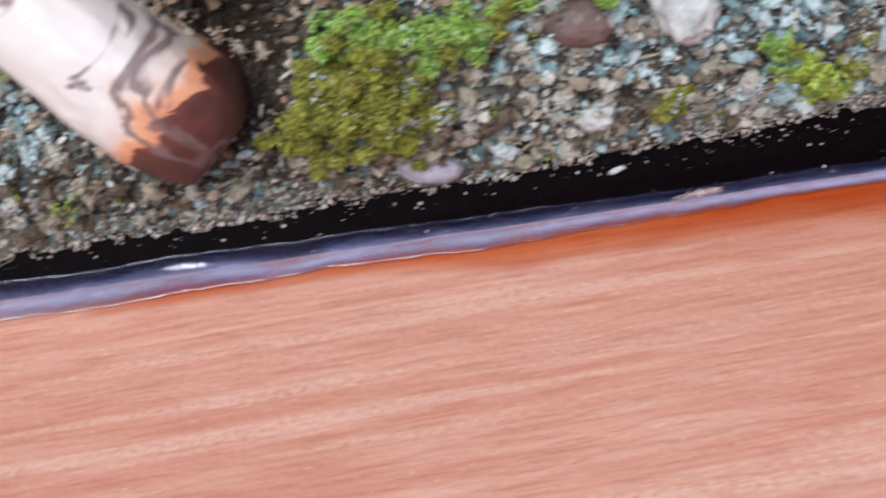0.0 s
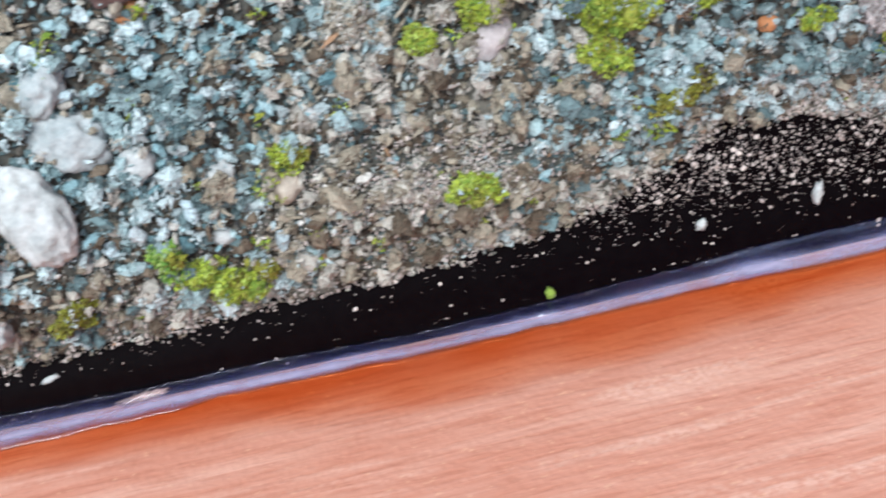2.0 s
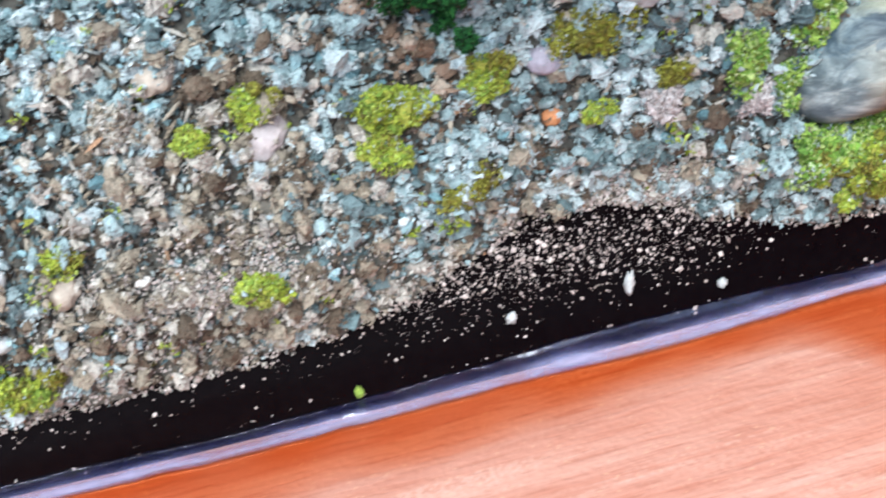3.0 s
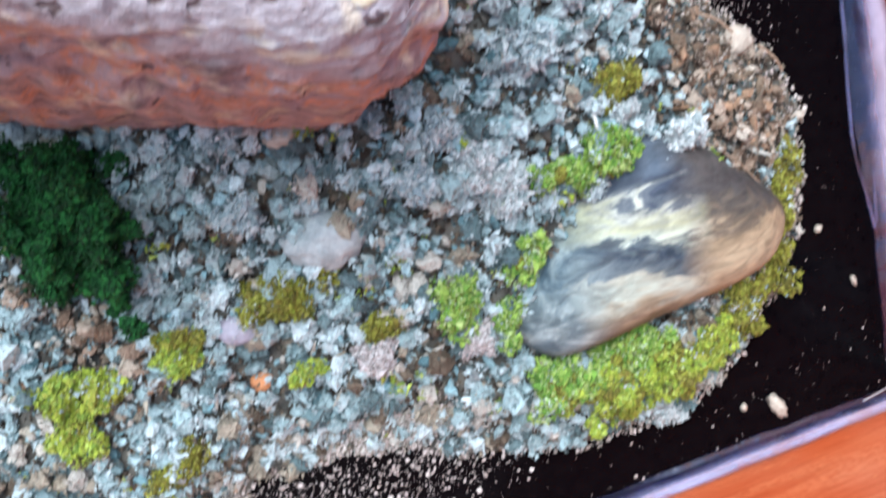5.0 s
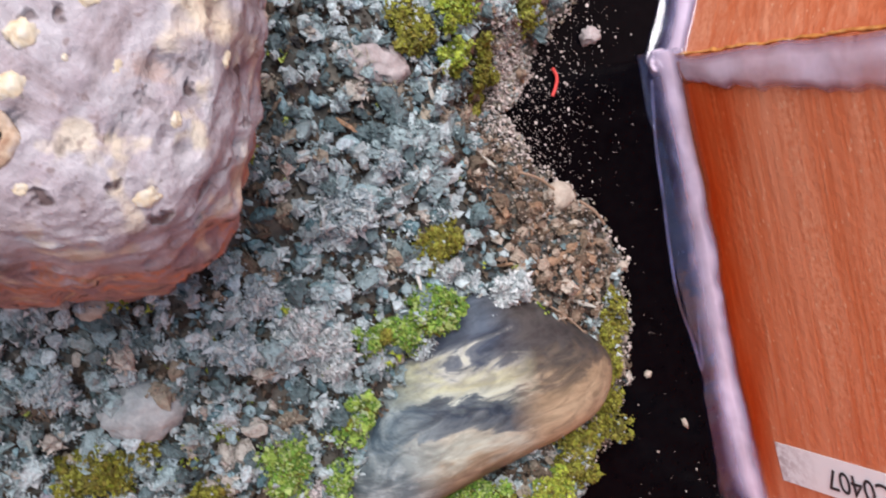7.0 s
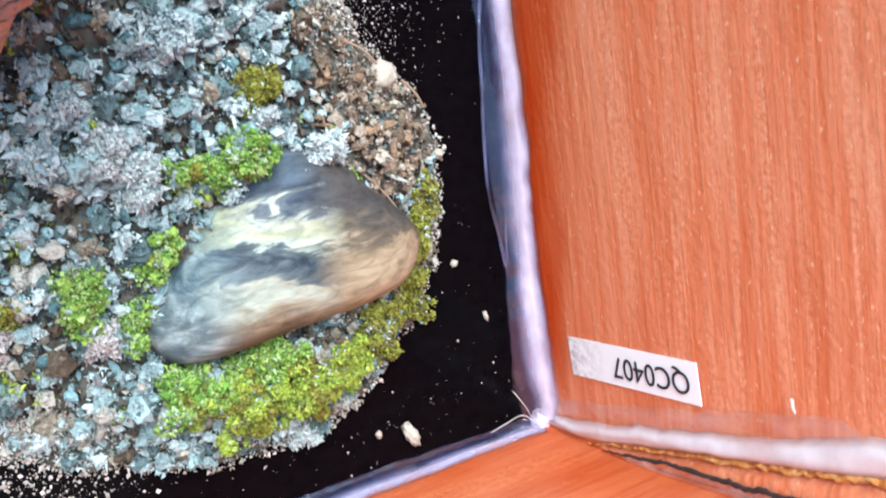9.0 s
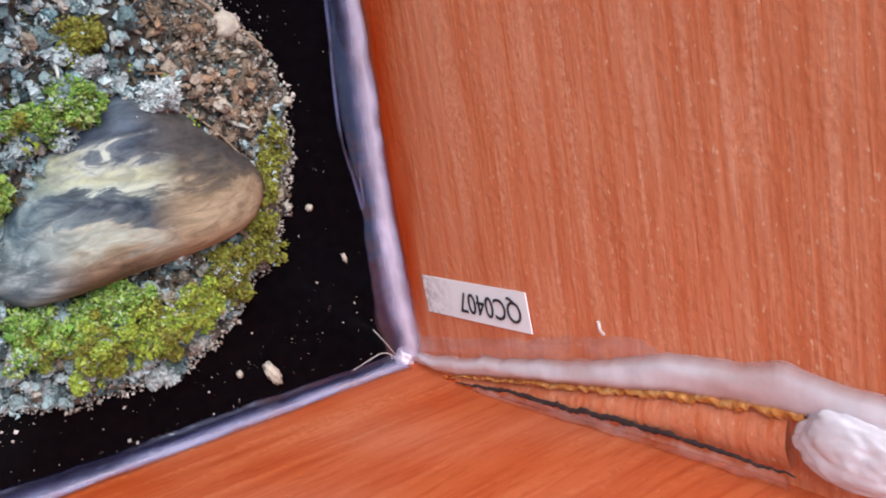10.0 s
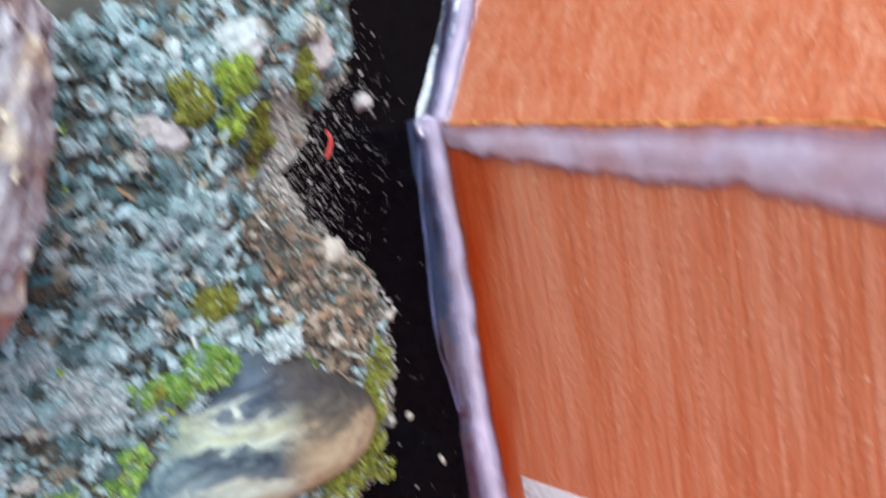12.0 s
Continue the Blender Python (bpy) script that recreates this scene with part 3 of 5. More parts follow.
def lump_noise(x, y):
    return np.sin(x * 0.9 + 1.3 * np.sin(y * 0.7)) * np.sin(y * 1.1 + 1.1 * np.sin(x * 0.53)) * 0.5 + 0.5 * np.sin(x * 0.31 + y * 0.23) * np.sin(y * 0.37 - x * 0.17)


def step_np(v):
    v = np.clip(v, 0, 1)
    return v * v * (3 - 2 * v)


def hollow(x, y):
    """The bare dark hollow between the rust-ended stone and the moss."""
    return np.exp(-((x + 38.5) ** 2) / 22 - (y + 7) ** 2 / 90)


def bed_height(x, y):
    d = inside_depth(x, y) + 0.7 * lump_noise(x * 1.7, y * 1.7)
    hill = 12.0 * np.exp(-((x - 90) ** 2) / (2 * 20.0**2) - (y - 24) ** 2 / (2 * 15.0**2)) + 3.5 * np.exp(-((x + 6) ** 2) / 200 - (y + 3) ** 2 / 120)
    h = 4.4 * step_np((d + 0.6) / 10) + hill * step_np((d + 1) / 14) + (0.9 * lump_noise(x * 0.8, y * 0.8) + 0.75 * lump_noise(x * 1.9 + 3, y * 1.9) + 0.4 * lump_noise(x * 4.1, y * 4.1 + 5)) * step_np(d / 6)
    return np.where(d < -0.6, -1.0, np.maximum(h - 0.25 - 3.6 * hollow(x, y), 0.3))


def top_of(x, y):
    return float(max(0.0, bed_height(np.array(x), np.array(y))))


gx = np.concatenate([np.arange(-159, -76, 3.0), np.arange(-76, 136, 0.8), np.arange(136, 170, 3.0)])
gy = np.concatenate([np.arange(-25.5, 44, 0.8), np.arange(44, 119, 3.0)])
GX, GY = np.meshgrid(gx, gy, indexing="ij")
GZ = bed_height(GX, GY)
bed = mesh_object("ground", np.stack([GX, GY, GZ], -1).reshape(-1, 3), grid_faces(len(gx), len(gy)), SHADED_BED)
tagged(bed, "low bed of sand, coloured dark for gap shade, under grey-green gravel in the tray", "ground", kind="structure")


def tan_share(x, y):
    """How much of the grit is tan rather than grey-green."""
    west = step_np((18 - x) / 40) * 0.4 + 0.08 * (x < 66)
    mid = np.exp(-((x - 36) ** 2) / 360 - (y + 9) ** 2 / 200) * 0.8
    low = step_np((-9 - y) / 8) * 0.35 * (x < 92)
    return np.clip(0.1 + west + mid + low + 0.4 * lump_noise(x * 0.33, y * 0.33) + 0.3 * lump_noise(x * 0.9 + 2, y * 0.9), 0, 0.95)


def brown_share(x, y):
    # the term at x -36 browns the grit for dark soil and shade there
    return np.exp(-((x - 122.5) ** 2) / 55 - (y - 8) ** 2 / 85) * 1.8 + np.exp(-((x - 121) ** 2) / 22 - (y - 24) ** 2 / 110) * 1.1 + 1.3 * np.exp(-((x + 36) ** 2) / 220 - (y + 1) ** 2 / 170) + 0.7 * np.exp(-((x - 59) ** 2) / 12 - (y - 4) ** 2 / 30)


def sand_drift(x, y):
    """Where fine pale sand lies over the bed."""
    return np.exp(-((x - 38) ** 2) / 180 - (y + 12) ** 2 / 26) + 0.8 * np.exp(-((x - 14) ** 2) / 90 - (y + 19.5) ** 2 / 8) + 0.9 * np.exp(-((x - 82) ** 2) / 60 - (y + 14) ** 2 / 6) + 1.6 * np.exp(-((x - 121) ** 2) / 7 - (y - 27) ** 2 / 50)


def scatter(count, x0, x1, y0, y1, least):
    x, y = rng.uniform(x0, x1, count), rng.uniform(y0, y1, count)
    keep = inside_depth(x, y) + 0.9 * lump_noise(x * 1.7, y * 1.7) > least
    under = (np.abs(x - 62) < 20) & (y > 30)
    keep &= ~under & ((x > 54) | (y < 25))
    return x[keep], y[keep]


def crumble(cx, cy, radius, per, crumb):
    """Crumbs heaped over the tops of small clumps: places and sizes, and which clump each belongs to."""
    own = np.repeat(np.arange(len(cx)), np.maximum(5, np.round(per * radius**2)).astype(int))
    d = rng.normal(size=(len(own), 3))
    d /= np.linalg.norm(d, axis=1)[:, None]
    d[:, 2] = np.abs(d[:, 2]) * 0.9
    r = radius[own] * rng.uniform(0.45, 1.1, len(own))
    x, y = cx[own] + d[:, 0] * r, cy[own] + d[:, 1] * r
    base = np.maximum(bed_height(x, y), 0.0)
    z = base + d[:, 2] * r * 1.15 + 0.05
    size = np.clip(crumb * rng.lognormal(0, 0.38, len(own)) * np.clip(radius[own] / 0.7, 0.6, 1.3), 0.06, 0.5)
    shape = np.stack([size * rng.uniform(0.9, 2.3, len(own)), size * rng.uniform(0.5, 1.0, len(own)), size * rng.uniform(0.35, 0.85, len(own))], -1)
    return np.stack([x, y, np.maximum(z, size * 0.4)], -1), shape, own


# dark soil crumbs under everything
x, y = scatter(42000, -72, 133, -24, 40, 0.3)
x, y = np.concatenate([x, rng.normal(-38.5, 3.0, 2200)]), np.concatenate([y, rng.normal(-6.5, 5.5, 2200)])
size = np.clip(rng.lognormal(-1.0, 0.3, len(x)), 0.15, 0.6)
# crumbs in the hollow turn near-black to paint in its shade
soil = soup("soil", np.stack([x, y, bed_height(x, y) + size * 0.3], -1), np.stack([size * 1.3, size, size * 0.7], -1), [SOIL, HUMUS_SHADE, CLUMPS[2], CLUMPS[4], CLUMPS[5]], np.where(rng.random(len(x)) < 2 * hollow(x, y), 1, rng.integers(0, 4, len(x)) * 4 // 3), 0.42, least=-1)
tagged(soil, "dark brown soil crumbs between the gravel", "soil", kind="stuff")

# gravel: pale grains heaped over the soil, finer towards the edge of the bed
xs, ys = [], []
for cnt, box, least in ((21000, (-72, 133, -25, 40), -0.2), (1800, (-159, 165, 40, 118), 0), (900, (-159, -72, -24, 40), 0)):
    x, y = scatter(cnt, *box, least)
    xs.append(x)
    ys.append(y)
x, y = np.concatenate(xs), np.concatenate(ys)
edge = np.clip((inside_depth(x, y) + 0.5) / 7, 0.2, 1)
# grains gather in drifts, with bare soil between
drift = 0.5 + 0.5 * lump_noise(x * 0.75 + 4, y * 0.75) + 0.35 * lump_noise(x * 1.6, y * 1.6 + 2)
keep = rng.random(len(x)) < (np.clip(0.45 + 0.75 * drift, 0.2, 1) + 0.5 * (1 - edge)) * np.where(x < 12, 0.85, 1.0) * (1 - 0.5 * step_np((x - 58) / 12)) * (1 - 0.9 * hollow(x, y)) * (1 - 0.6 * np.clip(sand_drift(x, y), 0, 1))
x, y, edge = x[keep], y[keep], edge[keep]
size = np.clip(rng.lognormal(-1.15, 0.4, len(x)), 0.12, 0.85) * (0.42 + 0.58 * edge)
z = bed_height(x, y) + size * 0.45 + 1.1 * edge * rng.random(len(x)) ** 1.6
kind = np.where(rng.random(len(x)) < tan_share(x, y), 1, 0)
kind = np.where(rng.random(len(x)) < 0.10, 3, kind)
kind = np.where(rng.random(len(x)) < brown_share(x, y), 2, kind)
shape = np.stack([size * rng.uniform(0.9, 1.6, len(x)), size * rng.uniform(0.65, 1.05, len(x)), size * rng.uniform(0.5, 0.9, len(x))], -1)
gravel = soup("gravel", np.stack([x, y, np.maximum(z, size * 0.4)], -1), shape, [TEAL_GRIT, TAN_GRIT, BROWN_GRIT, GREY_GRIT], kind, 0.38, None, 0.62, False)
tagged(gravel, "loose pale grey-green and tan gravel grains over the bed", "gravel", kind="stuff")

# crumbly clumps among the grains
x, y = scatter(20000, -72, 132, -22.5, 40, 0.3)
keep = rng.random(len(x)) < np.clip(0.75 + 0.6 * lump_noise(x * 0.75 + 4, y * 0.75), 0.2, 1) * np.where(x < 12, 0.7, 1.0) * (1 - 0.95 * hollow(x, y)) * (1 - 0.65 * np.clip(sand_drift(x, y), 0, 1))
x, y = x[keep], y[keep]
radius = np.clip(rng.lognormal(-0.48, 0.44, len(x)), 0.25, 1.7) * (1 - 0.3 * np.clip(brown_share(x, y), 0, 1))
tone = rng.random(len(x)) + 0.25 * lump_noise(x * 0.4 + 1, y * 0.4)
kind = np.where(tone > 0.62, 0, np.where(tone > 0.25, 1, 2)) + 3 * (rng.random(len(x)) < tan_share(x, y))
kind = np.where(rng.random(len(x)) < 0.035 * (1 + 1.5 * lump_noise(x * 0.5, y * 0.5)), 7, kind)
kind = np.where(rng.random(len(x)) < brown_share(x, y), 6, kind)
places, shape, own = crumble(x, y, radius, 18, 0.15)
rise = 0.2 + 1.6 * rng.random(len(x)) ** 1.6
places[:, 2] += rise[own]
core = np.stack([x, y, np.maximum(bed_height(x, y), 0.0) + rise], -1), np.stack([radius * 0.78, radius * 0.66, radius * 0.9], -1), kind
solid = (radius > 0.5) & (kind != 7)
core = tuple(a[solid] for a in core)
clumps = soup("gravel_clumps", places, shape, CLUMPS + [BROWN_GRIT, MOSS_YELLOW], kind[own], 0.4, least=-1, cores=core)
tagged(clumps, "crumbly pale clumps and moss crumbs among the gravel", "gravel", kind="stuff")

# splinters of dry stalk lying on the bed
x, y = scatter(420, -70, 130, -22, 38, 1.5)
size = rng.uniform(0.7, 1.9, len(x))
sticks = soup("dry_stalks", np.stack([x, y, bed_height(x, y) + 1.0], -1), np.stack([size, 0.13 + 0.06 * size, 0.13 + 0.04 * size], -1), [TAN_GRIT], None, 0.2, 0.25)
tagged(sticks, "short dry straw-coloured stalks lying on the gravel", "stalks", kind="stuff")

# fine pale sand where the bed thins out
x, y = rng.uniform(-76, 132, 150000), rng.uniform(-25, 36, 150000)
for cx, cy, sx, sy, cnt in ((38, -12, 8, 3.2, 9000), (14, -19.5, 6, 1.7, 3500), (82, -14, 5, 1.6, 2500), (121, 27, 1.7, 4.5, 5000)):
    x, y = np.concatenate([x, rng.normal(cx, sx, cnt)]), np.concatenate([y, rng.normal(cy, sy, cnt)])
d = inside_depth(x, y) + 0.9 * lump_noise(x * 1.7, y * 1.7)
drift = sand_drift(x, y)
keep = (d > -0.9) & (rng.random(len(x)) < 0.7 * np.exp(-np.maximum(d, 0) / 3.0) + 0.8 * drift * (0.6 + 0.6 * lump_noise(x * 0.9, y * 0.9)))
lift = 0.15 + 1.3 * np.clip(drift, 0, 1) * rng.random(len(x))
x, y, lift = x[keep], y[keep], lift[keep]
size = np.clip(rng.lognormal(-1.9, 0.4, len(x)), 0.07, 0.32)
fine_sand = soup("fine_sand", np.stack([x, y, np.maximum(bed_height(x, y), 0) + 0.5 * size + lift], -1), np.stack([size * 1.2, size, size * 0.7], -1), [TAN_GRIT, DUST], (rng.random(len(x)) < 0.55).astype(int), 0.4, least=-1)
tagged(fine_sand, "fine pale sand along the thin edge of the bed", "sand", kind="stuff")

# dust and specks on the black floor
px, py, pr = [], [], []
for cx, cy, sx, sy, cnt in ((68, -18.5, 9, 3.2, 1500), (62, -20, 12, 2.2, 900), (84, -20, 6, 2.8, 800), (123, 20, 3.6, 5.5, 1500), (127, 30, 4.5, 6, 800), (60, -24.5, 45, 1.6, 260), (131, -5, 2.6, 16, 70), (120, -24, 9, 3, 50), (-20, -25, 35, 0.8, 160), (50, -29.3, 70, 0.35, 130)):
    px.append(rng.normal(cx, sx, cnt))
    py.append(rng.normal(cy, sy, cnt))
    pr.append(np.clip(rng.lognormal(-2.85, 0.62, cnt), 0.025, 0.3))
px, py, pr = np.concatenate(px), np.concatenate(py), np.concatenate(pr)
pr = np.where(px > 108, pr * 0.65, pr)
ok = (inside_depth(px, py) < 0.6) & (py > SOUTH + 1.2) & (px < EAST - 2.4) & (px > -105)
px, py, pr = px[ok], py[ok], pr[ok]
dust = soup("dust", np.stack([px, py, pr * 0.4], -1), np.stack([pr * 1.2, pr, pr * 0.5], -1), [DUST], None, 0.3, 0.1, least=0)
tagged(dust, "pale dust and specks on the black floor", "dust", kind="stuff")

# ---- stones ----
ICO4, TRI4 = unit_ico(4)
ICO5, TRI5 = unit_ico(5)
ICO3, TRI3 = unit_ico(3)


def stone(name, at, radii, mat, label, category="stone", turn=0.0, planes=None, power=7.0, rough=0.06, lumps=1.0, level=4, round_z=2.2, seed=0, flat_top=None, parent=None, sink=0.35):
    """A stone on the bed. planes: (degrees, distance) of the sides of its outline, for a cut outline; else an oval of radii."""
    base, tris = {3: (ICO3, TRI3), 4: (ICO4, TRI4), 5: (ICO5, TRI5)}[level]
    rx, ry, rz = radii
    out = []
    for v in base:
        ang, flat = math.atan2(v[1], v[0]), math.hypot(v[0], v[1])
        if planes:
            s = sum(max(0.0, math.cos(ang - radians(a)) / d) ** power for a, d in planes)
            r = s ** (-1 / power)
            x, y = math.cos(ang) * r * flat ** 0.9, math.sin(ang) * r * flat ** 0.9
        else:
            x, y = v[0] * rx, v[1] * ry
        z = math.copysign(abs(v[2]) ** (2 / round_z), v[2]) * rz
        p = Vector((v[0] * 1.3 * lumps + seed * 7.3, v[1] * 1.3 * lumps, v[2] * 1.3 * lumps))
        k = 1 + rough * (1.4 * noise.noise(p) + 0.7 * noise.noise(p * 2.7) + 0.45 * noise.noise(p * 6.1))
        x, y, z = x * k, y * k, z * k
        if flat_top is not None and z > flat_top:
            z = flat_top + (z - flat_top) * 0.25
        out.append((x, y, z))
    ob = mesh_object(name, out, [tuple(int(i) for i in t) for t in tris], mat)
    ob.matrix_basis = pose(at[0] * MM, at[1] * MM, at[2] * MM, 0, 0, turn)
    if parent:
        ob.parent = parent
        return ob
    return tagged(ob, label, category, "moss tufts on the bed" if name == "moss_tuft" else "")


stone("striped_pebble", (108.5, -2.5, 4.8), (15, 9, 7.8), STRIPED, "large smooth triangular pebble banded slate, cream and tan", "pebble", 0, [(-86, 7.7), (-53, 12.6), (-15, 15.4), (46, 10.4), (84, 12.2), (134, 9.3), (185, 15.4), (225, 15.0)], 11, 0.018, 0.8, 5, 2.3)
stone("rust_stone", (-49, -5.4, 4.5), (12, 7, 9), RUST_STONE, "chalk-white stone with dark veins and a rust-brown broken end", "stone", 0, [(214.5, 5.6), (238, 7.2), (-53, 11.5), (-5, 11.2), (44.4, 6.2), (135, 17)], 24, 0.03, 1.0, 5, 4.2, 3)
stone("boulder", (-37, 8.2, 5.0), (8, 7, 6), PINK_STONE, "rough pale brown stone half sunk in moss", "stone", 20, None, 7, 0.2, 1.8, 5, 2.4, 4)

PEBBLES = [
    ("white_stone", 2.5, -6.6, 3.0, 4.8, 2.2, 18, WHITE_STONE, 0.1, "chalky white heart-shaped stone lying on the gravel"),
    ("grey_stone", 7.0, -0.8, 3.4, 2.6, 1.8, -35, GREY_STONE, 0.2, "pale grey crumbly flat stone on the gravel"),
    ("white_pebble", 12.0, -4.1, 1.7, 1.6, 1.3, 0, WHITE_STONE, 0.12, "small rounded off-white pebble on the gravel"),
    ("brown_pebble", -7.0, -7.4, 3.3, 2.3, 2.2, -8, BROWN_STONE, 0.06, "smooth dark brown pebble beside moss"),
    ("mauve_pebble", -22.3, -21.6, 3.4, 1.6, 1.5, -12, PURPLE_STONE, 0.05, "smooth mauve-grey oval pebble at the edge of the bed"),
    ("white_pebble", 24.3, -9.7, 1.3, 1.7, 1.2, -30, BEIGE_STONE, 0.15, "small cream pebble on the gravel"),
    ("white_pebble", 18.6, -7.1, 1.5, 1.4, 1.2, 40, WHITE_STONE, 0.2, "small crumbly white pebble on the gravel"),
    ("white_pebble", 17.4, -13.3, 1.2, 1.0, 0.9, 0, WHITE_STONE, 0.15, "small chalky pebble near the edge of the bed"),
    ("white_pebble", -5.5, -17.9, 1.7, 1.6, 1.4, 0, WHITE_STONE, 0.2, "white crumbly pebble near the edge of the bed"),
    ("white_pebble", 46.0, -5.0, 1.2, 0.9, 0.9, 10, WHITE_STONE, 0.15, "small off-white pebble on the gravel"),
    ("white_pebble", -14.6, -18.9, 1.3, 1.0, 0.9, 10, BEIGE_STONE, 0.15, "small cream pebble near the edge of the bed"),
    ("white_pebble", 27.8, -3.4, 1.2, 1.1, 1.0, 10, WHITE_STONE, 0.15, "small off-white pebble on the gravel"),
    ("grey_stone", 6.2, 3.9, 2.4, 1.7, 1.6, 60, GREY_STONE, 0.2, "pale grey lumpy stone on the gravel"),
    ("beige_pebble", 45.1, 0.0, 2.4, 1.5, 1.6, 48, PINK_STONE, 0.1, "smooth pinkish-grey oval pebble on the gravel"),
    ("beige_lump", 32.7, 4.2, 2.9, 2.4, 1.5, -15, BEIGE_STONE, 0.2, "flat crusty beige lump on the gravel"),
    ("beige_stone", 36.9, 7.2, 1.8, 1.4, 1.3, 15, BEIGE_STONE, 0.2, "rough small beige stone on the gravel"),
    ("brown_stone", 14.4, 12.0, 3.2, 2.6, 2.0, 15, BROWN_STONE, 0.12, "dark purplish-brown stone on the gravel"),
    ("orange_crumb", 15.0, 8.6, 1.6, 1.3, 1.0, 15, ORANGE_STONE, 0.15, "orange crumb of fired clay on the gravel"),
    ("orange_crumb", 71.0, -3.9, 1.0, 0.9, 0.8, 0, ORANGE_STONE, 0.15, "orange crumb of fired clay on the gravel"),
    ("orange_crumb", -14.0, -7.5, 1.1, 0.8, 0.8, 0, ORANGE_STONE, 0.15, "orange crumb of fired clay beside moss"),
    ("pink_stone", 90.3, -6.6, 1.7, 2.6, 1.8, -8, PINK_STONE, 0.22, "pinkish crusty lump beside the striped pebble"),
    ("pink_stone", 81.3, -4.4, 2.2, 1.8, 1.5, 12, PINK_STONE, 0.22, "pinkish crusty lump on the gravel"),
    ("pink_stone", 74.3, -4.3, 1.6, 1.3, 1.2, 12, PINK_STONE, 0.22, "small pinkish crusty lump on the gravel"),
    ("grey_stone", 79.2, 7.9, 3.5, 2.6, 2.2, -12, GREY_STONE, 0.12, "pale grey wedge-shaped stone on the gravel"),
    ("white_lump", 87.2, 10.2, 2.0, 2.2, 1.7, 0, GREY_STONE, 0.28, "crusty pale lump of mineral on the gravel"),
    ("white_lump", 92.2, 10.4, 2.0, 2.2, 1.9, 20, WHITE_STONE, 0.28, "crusty white lump of mineral on the gravel"),
    ("white_lump", 94.9, 7.3, 2.0, 2.5, 1.8, 15, WHITE_STONE, 0.28, "crusty off-white lump of mineral on the gravel"),
    ("white_lump", 72.9, 11.6, 2.0, 1.8, 1.5, 0, GREY_STONE, 0.25, "crusty pale lump of mineral under the lava rock"),
    ("white_lump", 89.8, 14.0, 1.9, 1.7, 1.5, 0, GREY_STONE, 0.28, "crusty pale lump of mineral on the gravel"),
    ("dark_pebble", 70.4, 2.0, 1.9, 1.4, 1.1, -12, PURPLE_STONE, 0.08, "small slate-grey pebble on the gravel"),
    ("white_lump", 107.0, 10.8, 2.4, 1.4, 1.6, 25, WHITE_STONE, 0.3, "crusty cream lump beside the striped pebble"),
    ("white_lump", 113.4, 6.6, 2.3, 2.0, 2.0, -15, WHITE_STONE, 0.3, "crusty white lump leaning on the striped pebble"),
    ("white_lump", 98.0, 18.6, 3.0, 2.0, 1.9, 10, GREY_STONE, 0.25, "long crusty pale lump on the gravel"),
    ("white_lump", 102.5, 22.0, 1.8, 1.4, 1.4, 30, GREY_STONE, 0.25, "crusty pale lump on the gravel"),
    ("white_block", 115.9, 35.6, 3.0, 2.2, 2.0, 6, WHITE_STONE, 0.12, "blocky white stone on the gravel"),
    ("beige_stone", 104.5, 29.5, 2.8, 1.7, 1.5, -28, PINK_STONE, 0.2, "rough pinkish stone on the gravel"),
    ("beige_stone", 125.8, 33.5, 2.1, 2.3, 1.6, 10, PINK_STONE, 0.18, "rough brownish stone near the edge of the bed"),
    ("beige_stone", 124.4, 12.0, 1.9, 1.5, 1.2, 20, BEIGE_STONE, 0.22, "crumbly tan stone at the edge of the bed"),
    ("white_lump", 109.6, -23.0, 2.0, 1.6, 0.8, 10, WHITE_STONE, 0.3, "crusty white lump on the black floor beside moss"),
    ("beige_crumb", 78.0, 17.6, 1.7, 1.1, 1.3, 10, BEIGE_STONE, 0.15, "reddish crumb at the foot of the lava rock"),
]
CRUSTY = []
for i, (nm, cx, cy, rx, ry, rz, trn, mt, rgh, lab) in enumerate(PEBBLES):
    if "crusty" in lab:
        CRUSTY.append((nm, cx, cy, rx, ry, rz, trn, mt, lab))
        continue
    ob = stone(nm, (cx, cy, top_of(cx, cy) + rz * 0.4), (rx, ry, rz), mt, lab, "stone" if "pebble" not in nm else "pebble", trn, None, 7, rgh * (1.5 if "white" in nm else 1.0), 1.9, 4 if max(rx, ry) > 1.9 else 3, 2.2, i + 3)
    if nm == "white_pebble":
        tagged(ob, group="white pebbles on the gravel")

